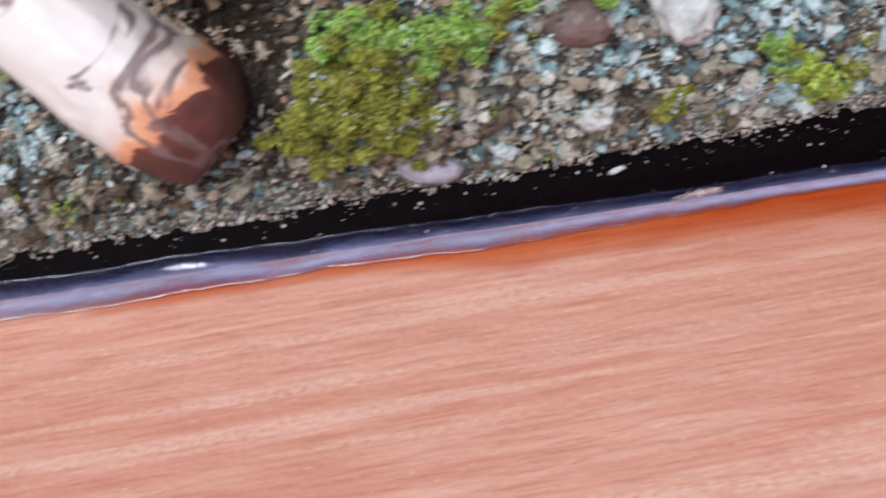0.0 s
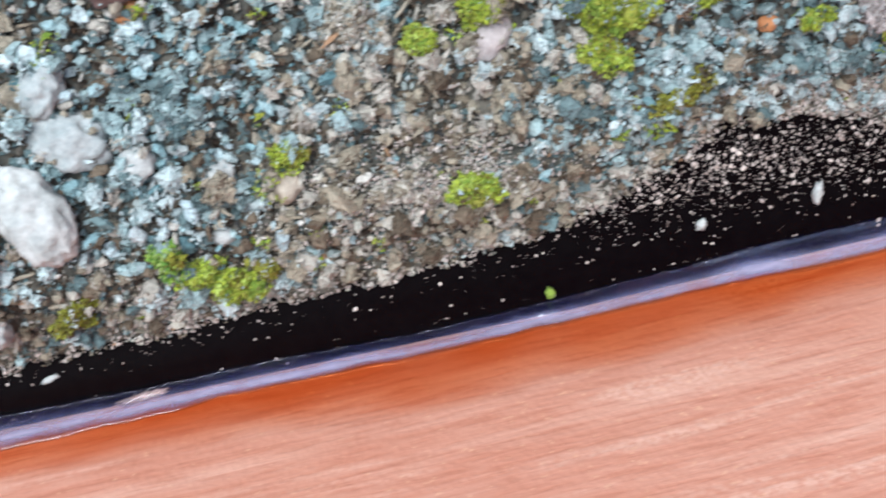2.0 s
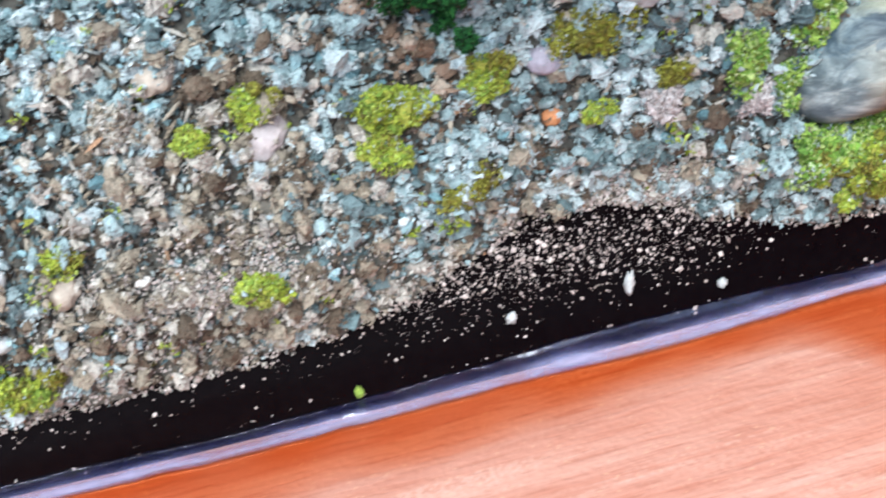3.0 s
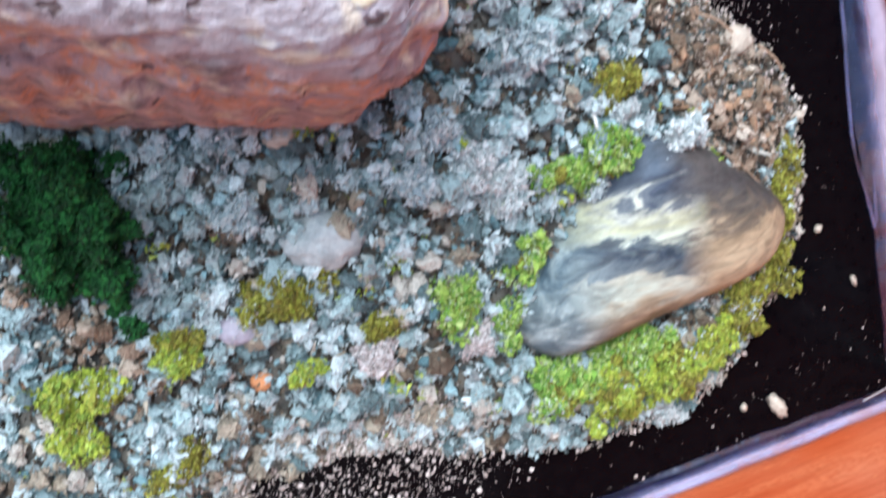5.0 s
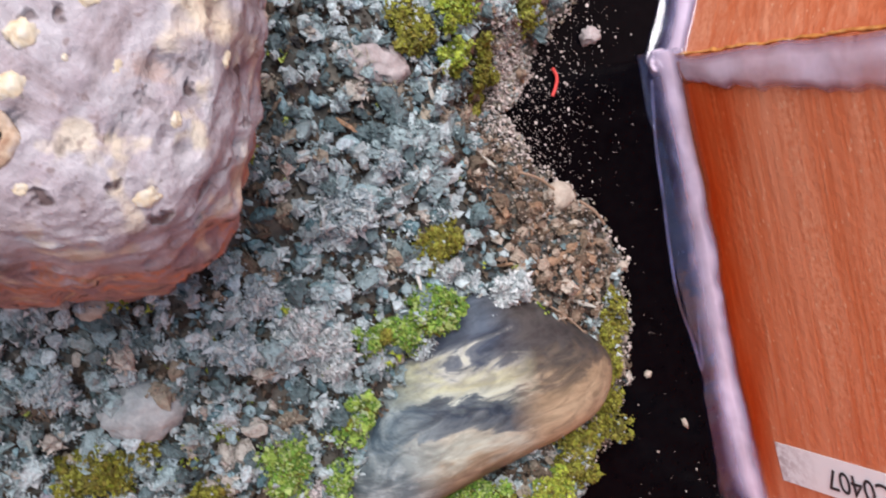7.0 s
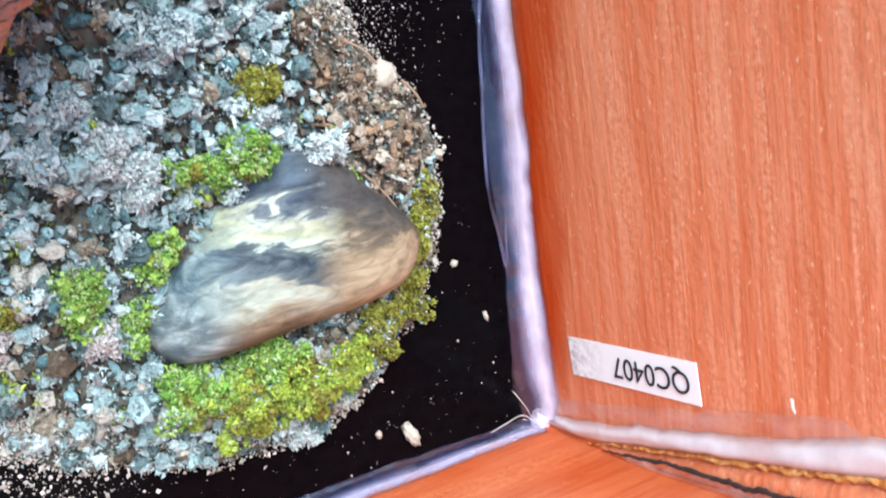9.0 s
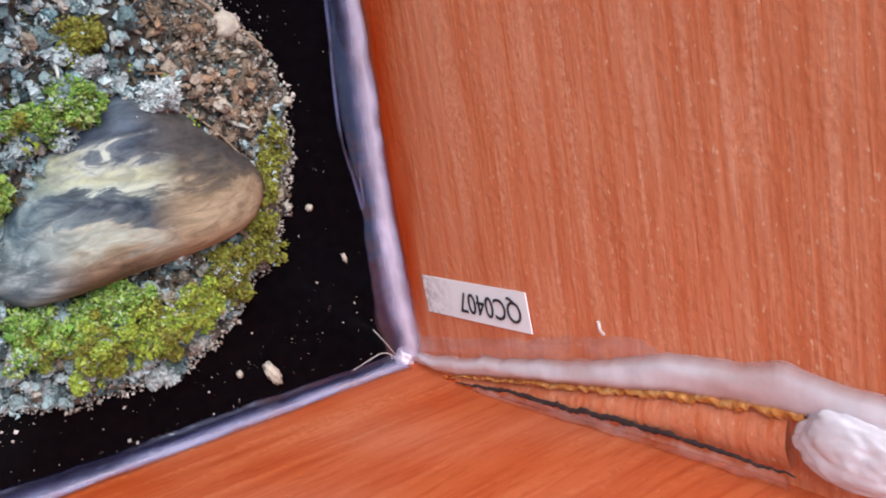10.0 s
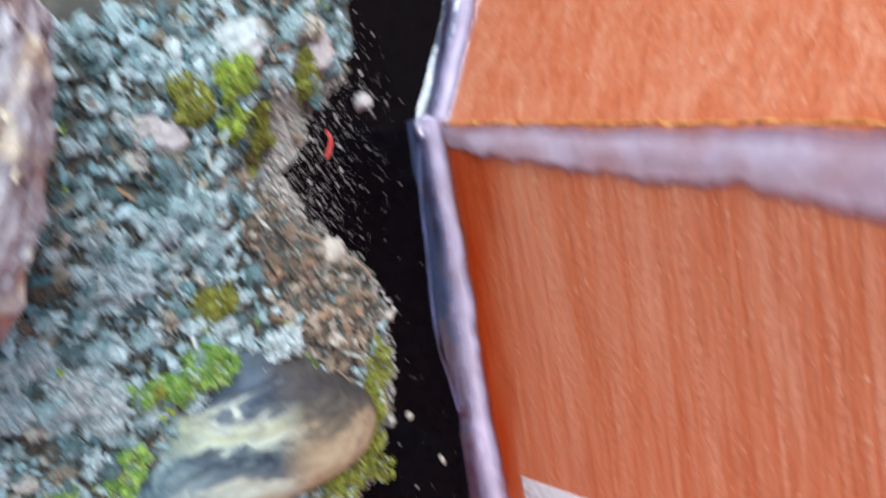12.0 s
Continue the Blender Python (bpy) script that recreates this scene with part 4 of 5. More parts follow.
CHIPS = [
    ("chip", 122.0, -27.1, 0.7, 1.5, 0.6, 25, BEIGE_STONE, "cream crumb on the black floor"),
    ("chip", 77.9, -24.6, 0.5, 1.2, 0.4, -10, WHITE_STONE, "white crumb on the black floor"),
    ("chip", 88.0, -27.3, 0.5, 0.5, 0.4, 0, WHITE_STONE, "white crumb on the black floor"),
    ("chip", 64.9, -25.2, 0.55, 0.6, 0.4, 0, WHITE_STONE, "white crumb on the black floor"),
    ("chip", 48.0, -29.0, 0.45, 0.6, 0.4, 0, MOSS_GREEN, "green moss crumb on the black floor"),
    ("chip", 130.4, -9.6, 0.4, 0.4, 0.3, 0, BEIGE_STONE, "pale crumb on the black floor"),
    ("chip", 130.2, 2.8, 0.6, 0.5, 0.5, 0, BEIGE_STONE, "pale crumb on the black floor"),
    ("chip", 132.3, 26.8, 1.1, 0.9, 0.7, 0, PINK_STONE, "pinkish crumb on the black floor"),
    ("chip", -3.2, -25.7, 0.9, 0.3, 0.2, 15, WHITE_STONE, "thin white flake on the black floor"),
    ("chip", 118.2, -25.9, 0.35, 0.4, 0.3, 0, BEIGE_STONE, "pale crumb on the black floor"),
    ("chip", 127.6, 29.6, 0.5, 0.5, 0.4, 0, PINK_STONE, "pinkish crumb on the black floor"),
    ("chip", 133.6, -16.5, 0.25, 0.6, 0.2, 12, BEIGE_STONE, "thin pale splinter on the black floor"),
]
for i, (nm, cx, cy, rx, ry, rz, trn, mt, lab) in enumerate(CHIPS):
    ob = stone(nm, (cx, cy, rz * 0.7), (rx, ry, rz), mt, lab, "crumb", trn, None, 7, 0.42, 2.2, 3, 2.2, i + 60)
    tagged(ob, group="crumbs on the black floor")


def lava_rock():
    """A porous block, cut steep at its south and east sides, with pits, a hole and cream nodules."""
    at = Vector((66, 42, 24))
    root = new("lava_rock")
    root.matrix_basis = pose(at.x * MM, at.y * MM, at.z * MM)
    v6, t6 = unit_ico(7)
    r = np.random.default_rng(3)
    planes = [(250, 21.2, 0.40), (-68, 35.0, 0.36), (-43, 33.2, 0.25), (-22, 32.6, 0.27), (5, 27.5, 0.12), (60, 27, 0.15), (110, 24, 0.1), (180, 25, 0.2)]
    pits = []
    for _ in range(210):
        rad = 0.16 + 0.42 * r.random() ** 2.5
        pits.append((r.uniform(-12, 24), r.uniform(-18, 10), rad, rad * r.uniform(0.6, 1.3)))
    pits += [(16.4, -9.8, 1.0, 0.6), (17.5, -10.1, 0.7, 0.6), (17.7, -11.6, 0.85, 0.7), (16.6, -13.7, 0.7, 0.6), (14.1, -12.7, 0.9, 0.5), (13.5, -3.1, 0.55, 0.8), (10.0, -7.9, 0.8, 0.4), (18.7, -9.8, 0.4, 0.7), (8.3, -10.7, 0.62, 1.6)]
    out = []
    for d in v6:
        p = Vector(d)
        ang, flat = math.atan2(p.y, p.x), math.hypot(p.x, p.y)
        zz = math.copysign(abs(p.z) ** 0.24, p.z)
        s = sum(max(0.0, math.cos(ang - radians(a)) / (dist * (1 - tilt * (zz * 0.5 + 0.5)))) ** 22 for a, dist, tilt in planes) ** (-1 / 22)
        wide = flat ** 0.24
        q = Vector((math.cos(ang) * s * wide, math.sin(ang) * s * wide, zz * 23))
        nrm = q.normalized()
        k = q * 0.085 + Vector((5, 1, 2))
        big = noise.noise(k) * 1.7 + noise.noise(k * 2.3) * 1.0
        small = noise.noise(k * 5.5) * 0.55 + noise.noise(k * 12) * 0.22 + noise.noise(k * 27) * 0.08
        side = max(0.0, 1 - max(0.0, zz) ** 3)
        q = q + nrm * (big * (0.2 + 0.7 * side) + small * (0.5 + 1.5 * side))
        if zz > 0.6:
            for ax, ay, rad, deep in pits:
                e = ((q.x - ax) ** 2 + (q.y - ay) ** 2) / rad**2
                if e < 4:
                    q.z -= deep * math.exp(-e * e * 1.2)
        out.append(tuple(q))
    top = np.array([q for q in out if q[2] > 12])

    def height_at(ax, ay):
        """The height of the rock's top over its own middle."""
        d = (top[:, 0] - ax) ** 2 + (top[:, 1] - ay) ** 2
        return float(np.median(top[np.argsort(d)[:40], 2]))

    def ring(parent, ax, ay, radius, thick):
        """A low uneven rim round a hole."""
        verts = []
        for i in range(40):
            a = i / 40 * 2 * math.pi
            wide = radius * (1 + 0.22 * wobble(math.cos(a) * 1.4 + ax, math.sin(a) * 1.4))
            t = thick * (1 + 0.4 * wobble(math.cos(a) * 2 + 4, math.sin(a) * 2 + ay))
            for j in range(10):
                b = j / 10 * 2 * math.pi
                w = wide + math.cos(b) * t
                verts.append((ax + math.cos(a) * w * 0.92, ay + math.sin(a) * w * 1.08, height_at(ax + math.cos(a) * radius, ay + math.sin(a) * radius) + math.sin(b) * t * 0.5))
        faces = [(i * 10 + j, (i + 1) % 40 * 10 + j, (i + 1) % 40 * 10 + (j + 1) % 10, i * 10 + (j + 1) % 10) for i in range(40) for j in range(10)]
        return tagged(mesh_object("hole_rim", verts, faces, RIM, parent), "rusty cream rim")

    body = mesh_object("body", out, [tuple(int(i) for i in t) for t in t6], LAVA, root)
    tagged(body, "mauve-grey porous rock with a rust-red broken side")
    ring(body, 8.2, -10.7, 1.0, 0.42)
    # a dark disc in the pit stands in for the shade inside it
    stone("hole", (8.2, -10.7, height_at(9.6, -10.7) - 0.12), (0.6, 0.8, 0.22), DARK_GAP, "", parent=root, rough=0.15, level=3)
    ring(body, 13.5, -3.1, 0.6, 0.3)
    spots = [(10.9, -2.2, 2.2, 1.3), (11.0, -6.8, 0.8, 0.75), (14.3, -9.1, 0.65, 0.55), (9.8, -8.9, 0.85, 0.7), (4.4, -10.7, 1.1, 0.95), (6.0, -11.7, 0.5, 0.6), (5.6, -9.2, 0.42, 0.4), (8.9, -13.3, 0.5, 0.45), (14.1, -15.2, 0.85, 0.65), (14.2, -5.9, 0.65, 0.45), (16.4, -12.1, 0.42, 0.5), (19.7, -9.8, 0.4, 0.6), (20.1, -6.9, 0.4, 0.35), (5.9, -1.2, 1.6, 1.0), (3.0, -5.0, 1.0, 0.8), (-1.5, -8.5, 0.8, 0.7), (16.0, -1.6, 0.6, 0.5), (7.6, -5.0, 0.4, 0.4), (12.4, -8.2, 0.3, 0.3), (17.9, -5.2, 0.35, 0.3)]
    for i, (ax, ay, rx, ry) in enumerate(spots):
        stone("nodule", (ax, ay, height_at(ax, ay) - 0.16), (rx * 0.95, ry * 0.95, 0.26 + 0.12 * min(rx, ry)), NODULE, "", parent=root, rough=0.17, lumps=1.1, level=4, seed=i)
    return tagged(root, "large mauve-grey porous lava rock with cream mineral nodules", "rock")


lava_rock()


# ---- moss ----
def moss(at, rx, ry, rz, mat, label, crumb=0.55, count=None, turn=0.0, name="moss_clump", category="moss"):
    """A clump of many small crumbs."""
    n = count or int(300 + 340 * rx * ry)
    heads = max(8, n // 95)
    d = rng.normal(size=(heads, 3))
    d /= np.linalg.norm(d, axis=1)[:, None]
    p = d * (rng.random(heads) ** 0.42)[:, None]
    lump = 0.78 + 0.30 * np.sin(3.1 * d[:, 0] * 2 + at[0]) * np.sin(2.7 * d[:, 1] * 2 + at[1]) + 0.18 * rng.normal(size=heads)
    p *= (lump * rng.uniform(0.6, 1.05 if mat is MOSS_DARK_SHADED else 1.4, heads))[:, None]
    p[:, 2] = np.abs(p[:, 2])
    own = rng.integers(0, heads, n)
    head_kind = rng.random(heads)
    e = rng.normal(size=(n, 3))
    e /= np.linalg.norm(e, axis=1)[:, None]
    wide = np.clip(rng.lognormal(-0.22, 0.4, heads), 0.3, 1.6)
    e *= (wide[own] * rng.uniform(0.7, 1.12, n))[:, None]
    rise = 0.3 + 1.2 * rng.random(heads)
    hx, hy, hz = p.T.copy()
    p = p[own]
    c, s = math.cos(radians(turn)), math.sin(radians(turn))
    x, y = p[:, 0] * rx, p[:, 1] * ry
    x, y = x * c - y * s + at[0] + e[:, 0], x * s + y * c + at[1] + e[:, 1]
    z = np.maximum(bed_height(x, y), 0) + p[:, 2] * rz + rise[own] + 1.1 * np.abs(e[:, 2])
    hx, hy = hx * rx * c - hy * ry * s + at[0], hx * rx * s + hy * ry * c + at[1]
    hz = np.maximum(bed_height(hx, hy), 0) + hz * rz + rise
    size = np.clip(rng.lognormal(math.log(crumb), 0.35, n), 0.1, 0.9)
    base = np.array([at[0], at[1], top_of(at[0], at[1])])
    shape = np.stack([size, size * rng.uniform(0.6, 1.0, n), size * rng.uniform(0.4, 0.8, n)], -1)
    ob = soup(name, np.stack([x, y, z], -1) - base, shape, [mat, MOSS_OLIVE if mat is not MOSS_DARK_SHADED else mat, GREY_GRIT if mat is not MOSS_DARK_SHADED else mat], np.where(head_kind[own] < 0.14, 1, np.where(rng.random(n) < 0.015 + 0.3 * (head_kind[own] > 0.93), 2, 0)), 0.4, least=-1, cores=(np.stack([hx, hy, hz], -1) - base, np.stack([wide, wide, wide], -1) * 0.62, np.where(head_kind < 0.14, 1, 0)))
    ob.matrix_basis = pose(*(base * MM))
    return tagged(ob, label, category)


G, Y, O = MOSS_GREEN, MOSS_YELLOW, MOSS_OLIVE
TUFT = "small tuft of yellow-green crumbly moss on the gravel"
MOSSES = [
    (-28.0, -12.0, 8.6, 8.0, 5.5, O, "wide olive and bright green crumbly moss cushion beside the rust-ended stone"),
    (-27.0, -5.5, 4.5, 3.6, 6.5, G, "bright green top of crumbly moss beside the pale boulder"),
    (-18.6, -6.6, 3.4, 2.4, 3.0, G, "pale green crumbly moss tuft on the gravel"),
    (-6.2, -0.6, 5.2, 4.0, 4.0, G, "bright green crumbly moss tuft beside the brown pebble"),
    (-12.4, -3.9, 2.4, 1.8, 2.0, G, TUFT),
    (-7.4, 7.3, 3.2, 2.4, 2.5, Y, TUFT),
    (12.2, -13.3, 1.0, 1.7, 1.4, G, TUFT),
    (14.9, -16.4, 2.0, 1.5, 1.5, Y, TUFT),
    (17.4, -19.2, 1.5, 1.9, 1.4, Y, TUFT),
    (20.0, -17.6, 1.2, 0.8, 0.8, O, TUFT),
    (41.2, -13.8, 2.0, 1.7, 1.0, Y, TUFT),
    (25.4, -6.8, 1.1, 0.9, 0.9, Y, TUFT),
    (2.2, -18.0, 1.4, 1.0, 0.8, O, TUFT),
    (55.0, 0.6, 2.0, 2.1, 1.8, Y, TUFT),
    (58.3, 0.3, 1.7, 1.2, 1.3, Y, TUFT),
    (54.6, -3.0, 1.7, 1.5, 1.4, Y, TUFT),
    (44.6, 3.6, 2.0, 1.2, 1.2, Y, TUFT),
    (38.6, 1.2, 1.2, 0.9, 0.9, Y, TUFT),
    (64.8, 1.6, 2.3, 2.2, 1.3, Y, TUFT),
    (74.0, 3.8, 2.6, 2.0, 1.4, O, TUFT),
    (74.7, -4.2, 1.3, 1.1, 0.9, Y, TUFT),
    (89.4, -1.8, 1.6, 2.1, 1.5, G, TUFT),
    (93.4, -5.0, 1.3, 1.9, 1.3, G, TUFT),
    (96.4, 0.4, 1.5, 2.0, 1.4, G, TUFT),
    (99.6, 7.0, 2.6, 1.6, 1.6, G, TUFT),
    (104.2, 7.6, 2.7, 1.9, 1.7, G, TUFT),
    (106.5, 13.5, 2.2, 1.8, 1.5, O, TUFT),
    (62.0, -9.4, 1.7, 1.2, 0.9, O, TUFT),
    (82.2, -2.2, 1.2, 1.0, 0.8, O, TUFT),
    (97.2, -13.6, 4.0, 3.2, 2.6, G, "green crumbly moss at the blunt end of the striped pebble"),
    (102.6, -16.6, 4.2, 3.4, 2.8, Y, "bright yellow-green crumbly moss cushion below the striped pebble"),
    (108.5, -17.6, 4.2, 3.4, 2.8, Y, "bright yellow-green crumbly moss cushion below the striped pebble"),
    (104.0, -12.8, 5.0, 1.8, 2.0, G, "green crumbly moss along the striped pebble"),
    (113.4, -16.4, 3.4, 3.2, 2.6, Y, "bright yellow-green crumbly moss cushion below the striped pebble"),
    (118.0, -13.4, 3.0, 2.8, 2.0, O, "olive crumbly moss at the edge of the bed"),
    (122.4, -9.6, 2.0, 3.2, 1.6, O, "olive crumbly moss at the edge of the bed"),
    (125.4, -3.5, 1.6, 3.4, 1.5, O, "olive crumbly moss at the edge of the bed"),
    (108.6, 32.0, 2.4, 2.0, 1.5, O, TUFT),
    (113.6, 32.6, 1.7, 2.0, 1.6, Y, TUFT),
    (112.9, 28.8, 1.7, 1.3, 1.4, Y, TUFT),
    (117.6, 26.0, 1.2, 3.0, 0.9, O, TUFT),
    (124.2, 30.8, 1.3, 1.3, 0.9, O, TUFT),
]
for cx, cy, rx, ry, rz, mt, lab in MOSSES:
    big = rx * ry > 9
    k = 1.0 if big else 1.25
    moss((cx, cy), rx * k, ry * k, rz * k, mt, lab, 0.24 if big else 0.21, None, rng.uniform(-15, 15), "moss_cushion" if big else "moss_tuft")
moss((60.3, 15.2), 7.4, 10.0, 9.0, MOSS_DARK_SHADED, "dark green spongy moss cushion, its colour darkened for the lava rock's shade", 0.26, 22000, 10, "moss_cushion")

for nm, cx, cy, rx, ry, rz, trn, mt, lab in CRUSTY:
    # a heap of a few overlapping crumbly clumps
    grit = PINK_GRIT if mt is PINK_STONE else TAN_GRIT if mt is BEIGE_STONE else GREY_GRIT if mt is GREY_STONE else WHITE_GRIT
    m = 12
    a, r = rng.uniform(0, 2 * math.pi, m), np.sqrt(rng.random(m)) * 0.75
    lx, ly = np.cos(a) * r * rx, np.sin(a) * r * ry
    c, s = math.cos(radians(trn)), math.sin(radians(trn))
    places, shape, own = crumble(cx + lx * c - ly * s, cy + lx * s + ly * c, np.full(m, 0.5 * min(rx, ry)) * rng.uniform(0.7, 1.3, m), 110, 0.14)
    places[:, 2] += (rz * (0.4 + 0.9 * (1 - (r / 0.75) ** 2)))[own]
    base = np.array([cx, cy, top_of(cx, cy)])
    ob = soup(nm, places - base, shape, [grit], None, 0.4, least=0)
    ob.matrix_basis = pose(*(base * MM))
    tagged(ob, lab, "stone", "crusty lumps on the gravel")

# ---- sealant beads ----
def facing(verts, faces, way):
    """The faces, turned over if they look away from way."""
    f = faces[len(faces) // 2]
    a, b, c = (Vector(verts[f[i]]) for i in range(3))
    return faces if (b - a).cross(c - a).dot(Vector(way)) > 0 else [tuple(reversed(q)) for q in faces]


def bead(name, line, du, dv, wu, wv, mat, label, hollow=0.35, n=140, k=9, seed=0.0, ragged=0.25):
    """A fillet of sealant along a corner. line(t): a point; du, dv: along the two faces; wu(t), wv(t): how far it reaches on each."""
    verts = []
    reach = (Vector(line(1)) - Vector(line(0))).length
    du, dv = Vector(du), Vector(dv)
    for i in range(n):
        t = i / (n - 1)
        p = Vector(line(t))
        r = t * reach
        a = wu(t) * (1 + ragged * (wobble(r * 0.07 + seed, 1.7) + 0.35 * wobble(r * 0.3 + seed, 4.1)))
        b = wv(t) * (1 + ragged * (wobble(r * 0.06 + seed, 7.7) + 0.35 * wobble(r * 0.26 + seed, 2.1)))
        for j in range(k):
            s = j / (k - 1)
            m = hollow * (1 + 0.5 * wobble(r * 0.1 + seed, s * 3))
            u = (1 - s) ** 2 * a + 2 * s * (1 - s) * a * m
            v = s**2 * b + 2 * s * (1 - s) * b * m
            lift = 0.06 + 0.3 * math.sin(math.pi * s) * (1 + 0.8 * wobble(r * 0.16 + seed, s * 2.2))
            q = p + du * u + dv * v + (du + dv) * lift * 0.5
            verts.append(tuple(q))
    ob = mesh_object(name, verts, facing(verts, grid_faces(n, k), du + dv), mat)
    # clear over the floor, milky against the wall, feathered at its upper edge
    thin = []
    for i in range(n):
        r = i / (n - 1) * reach
        for j in range(k):
            s = j / (k - 1) + 0.10 * wobble(r * 0.13 + seed, 0.4) + 0.06 * wobble(r * 0.5 + seed, j * 0.4)
            thin.append(float(np.interp(s, (0.0, 0.26, 0.42, 0.56, 0.72, 0.86, 1.0), (1.0, 0.95, 0.7, 0.3, 0.08, 0.5, 1.0))))
    set_thinness(ob, thin)
    sol = ob.modifiers.new("thickness", "SOLIDIFY")
    sol.thickness, sol.offset = 0.0002, -1
    return tagged(ob, label, "sealant")


bead("silicone_bead", lambda t: (-159 + 297.5 * t, south_face(-159 + 297.5 * t, 0) - 0.05, 0.0), (0, 1, 0), (0, 0, 1), lambda t: float(np.interp(-159 + 297.5 * t, (-68, -27, -3, 21, 45, 75, 101, 138), (2.4, 1.8, 1.8, 1.4, 1.6, 2.2, 1.9, 2.0))), lambda t: float(np.interp(-159 + 297.5 * t, (-68, -40, -20, -3, 20, 45, 75, 101, 138), (5.4, 4.7, 4.1, 4.0, 3.3, 2.7, 3.7, 2.5, 2.5))), SILICONE_DULL, "milky silicone bead along the foot of the long side", 0.3, 420, 15, 0.0, 0.3)
bead("silicone_bead", lambda t: (EAST + 0.05, -30.5 + 54.0 * t, 0.0), (-1, 0, 0), (0, 0, 1), lambda t: 2.6 + 1.3 * math.sin(math.pi * (0.15 + 0.9 * t)), lambda t: 2.9 + 2.4 * t, SILICONE, "milky silicone bead along the foot of the tray end", 0.25, 200, 15, 4.0, 0.3)
bead("silicone_bead", lambda t: (NE_A[0] - 0.8 + 0.478 * 110 * t, NE_A[1] - 1.4 + 0.878 * 110 * t, 0.0), (-0.878, 0.478, 0), (0, 0, 1), lambda t: 2.6, lambda t: 3.6, SILICONE, "milky silicone bead along the foot of the angled panel", 0.3, 140, 15, 9.0, 0.3)


def sheet(name, lower, upper, mat, label, lift=0.5, n=90, k=12, seed=0.0, ragged=0.5, x0=None, edge=0.25, feather=0.7):
    """A smear of sealant on the tray end: lower(t), upper(t) give (y, z) of its two long edges; it swells by lift."""
    verts = []
    x0 = EAST if x0 is None else x0
    for i in range(n):
        t = i / (n - 1)
        a, b = Vector(lower(t)), Vector(upper(t))
        a.x += ragged * 0.5 * wobble(t * 24 + seed, 2.3)
        b.x += ragged * (wobble(t * 15 + seed, 5.9) + 0.5 * wobble(t * 47 + seed, 8.4))
        for j in range(k):
            s = j / (k - 1)
            p = a.lerp(b, s)
            swell = edge * min(1, s * 8, (1 - s) * 8) + lift * math.sin(math.pi * s) ** 0.8 * (1 + 0.5 * wobble(t * 9 + seed, s * 2.0))
            ends = min(1.0, t * 12, (1 - t) * 12)
            verts.append((x0 - 0.08 - swell * ends, p.x, p.y))
    ob = mesh_object(name, verts, facing(verts, grid_faces(n, k), (-1, 0, 0)), mat)
    set_thinness(ob, [max(0.0, abs(2 * j / (k - 1) - 1) - 0.5) / 0.5 * feather for i in range(n) for j in range(k)])
    return tagged(ob, label, "sealant")


def path(*stops):
    """Piecewise line through (z, y) stops as a function of 0..1 that gives (y, z)."""
    zs, ysv = [s[0] for s in stops], [s[1] for s in stops]
    return lambda t: (float(np.interp(zs[0] + (zs[-1] - zs[0]) * t, zs, ysv)), zs[0] + (zs[-1] - zs[0]) * t)


sheet("silicone_smear", path((1, -31.6), (9, -31.2), (23, -28.4), (32.5, -26.8), (41, -25.2), (48, -23.8), (54, -23.0), (66, -22), (74, -21.4)), path((1, -29.6), (4, -29.8), (21.5, -26.4), (33, -23.9), (40, -22.3), (46.5, -20.3), (55, -19.2), (60, -18.1), (66, -18.8), (74, -18.4)), SILICONE_THICK, "thick white silicone seam in the tray's corner", 0.7, 120, 14, 2.0, 0.35)
sheet("silicone_film", path((2, -30), (21.5, -26.6), (33, -24.1), (40, -22.5), (46, -20.8)), path((2, -28), (10, -26.4), (23.8, -23.7), (37.4, -20.8), (44.3, -19.3), (46, -20.2)), SILICONE_FILM, "thin clear silicone film smeared beside the corner seam", 0.12, 90, 10, 5.0, 0.5)
sheet("silicone_smear", path((3, 22.5), (30, 22.5), (78, 22.6)), path((3, 19.8), (16, 18.6), (31, 17.4), (45, 17.2), (58, 15.2), (78, 14.5)), SILICONE, "milky silicone smear along the joint of the end panels", 0.5, 120, 12, 7.0, 0.8)


def ragged_strip(name, stops, width, depth, mat, label, category, x0, n=160, seed=0.0, jitter=1.0):
    """A narrow raised strip on the tray end along (z, y) stops."""
    f = path(*stops)
    verts = []
    for i in range(n):
        t = i / (n - 1)
        y, z = f(t)
        y += jitter * (0.3 * wobble(t * 22 + seed, 1.1) + 0.2 * wobble(t * 75 + seed, 3.3))
        w = width(t) * (1 + jitter * (0.6 * wobble(t * 26 + seed, 6.0) + 0.4 * wobble(t * 80 + seed, 9.0)))
        for j in range(5):
            s = j / 4
            verts.append((x0 - 0.1 - depth * math.sin(math.pi * s) * (1 + jitter * 0.5 * wobble(t * 45 + seed, s * 4)), y - w / 2 + w * s, z))
    return tagged(mesh_object(name, verts, grid_faces(n, 5), mat), label, category)


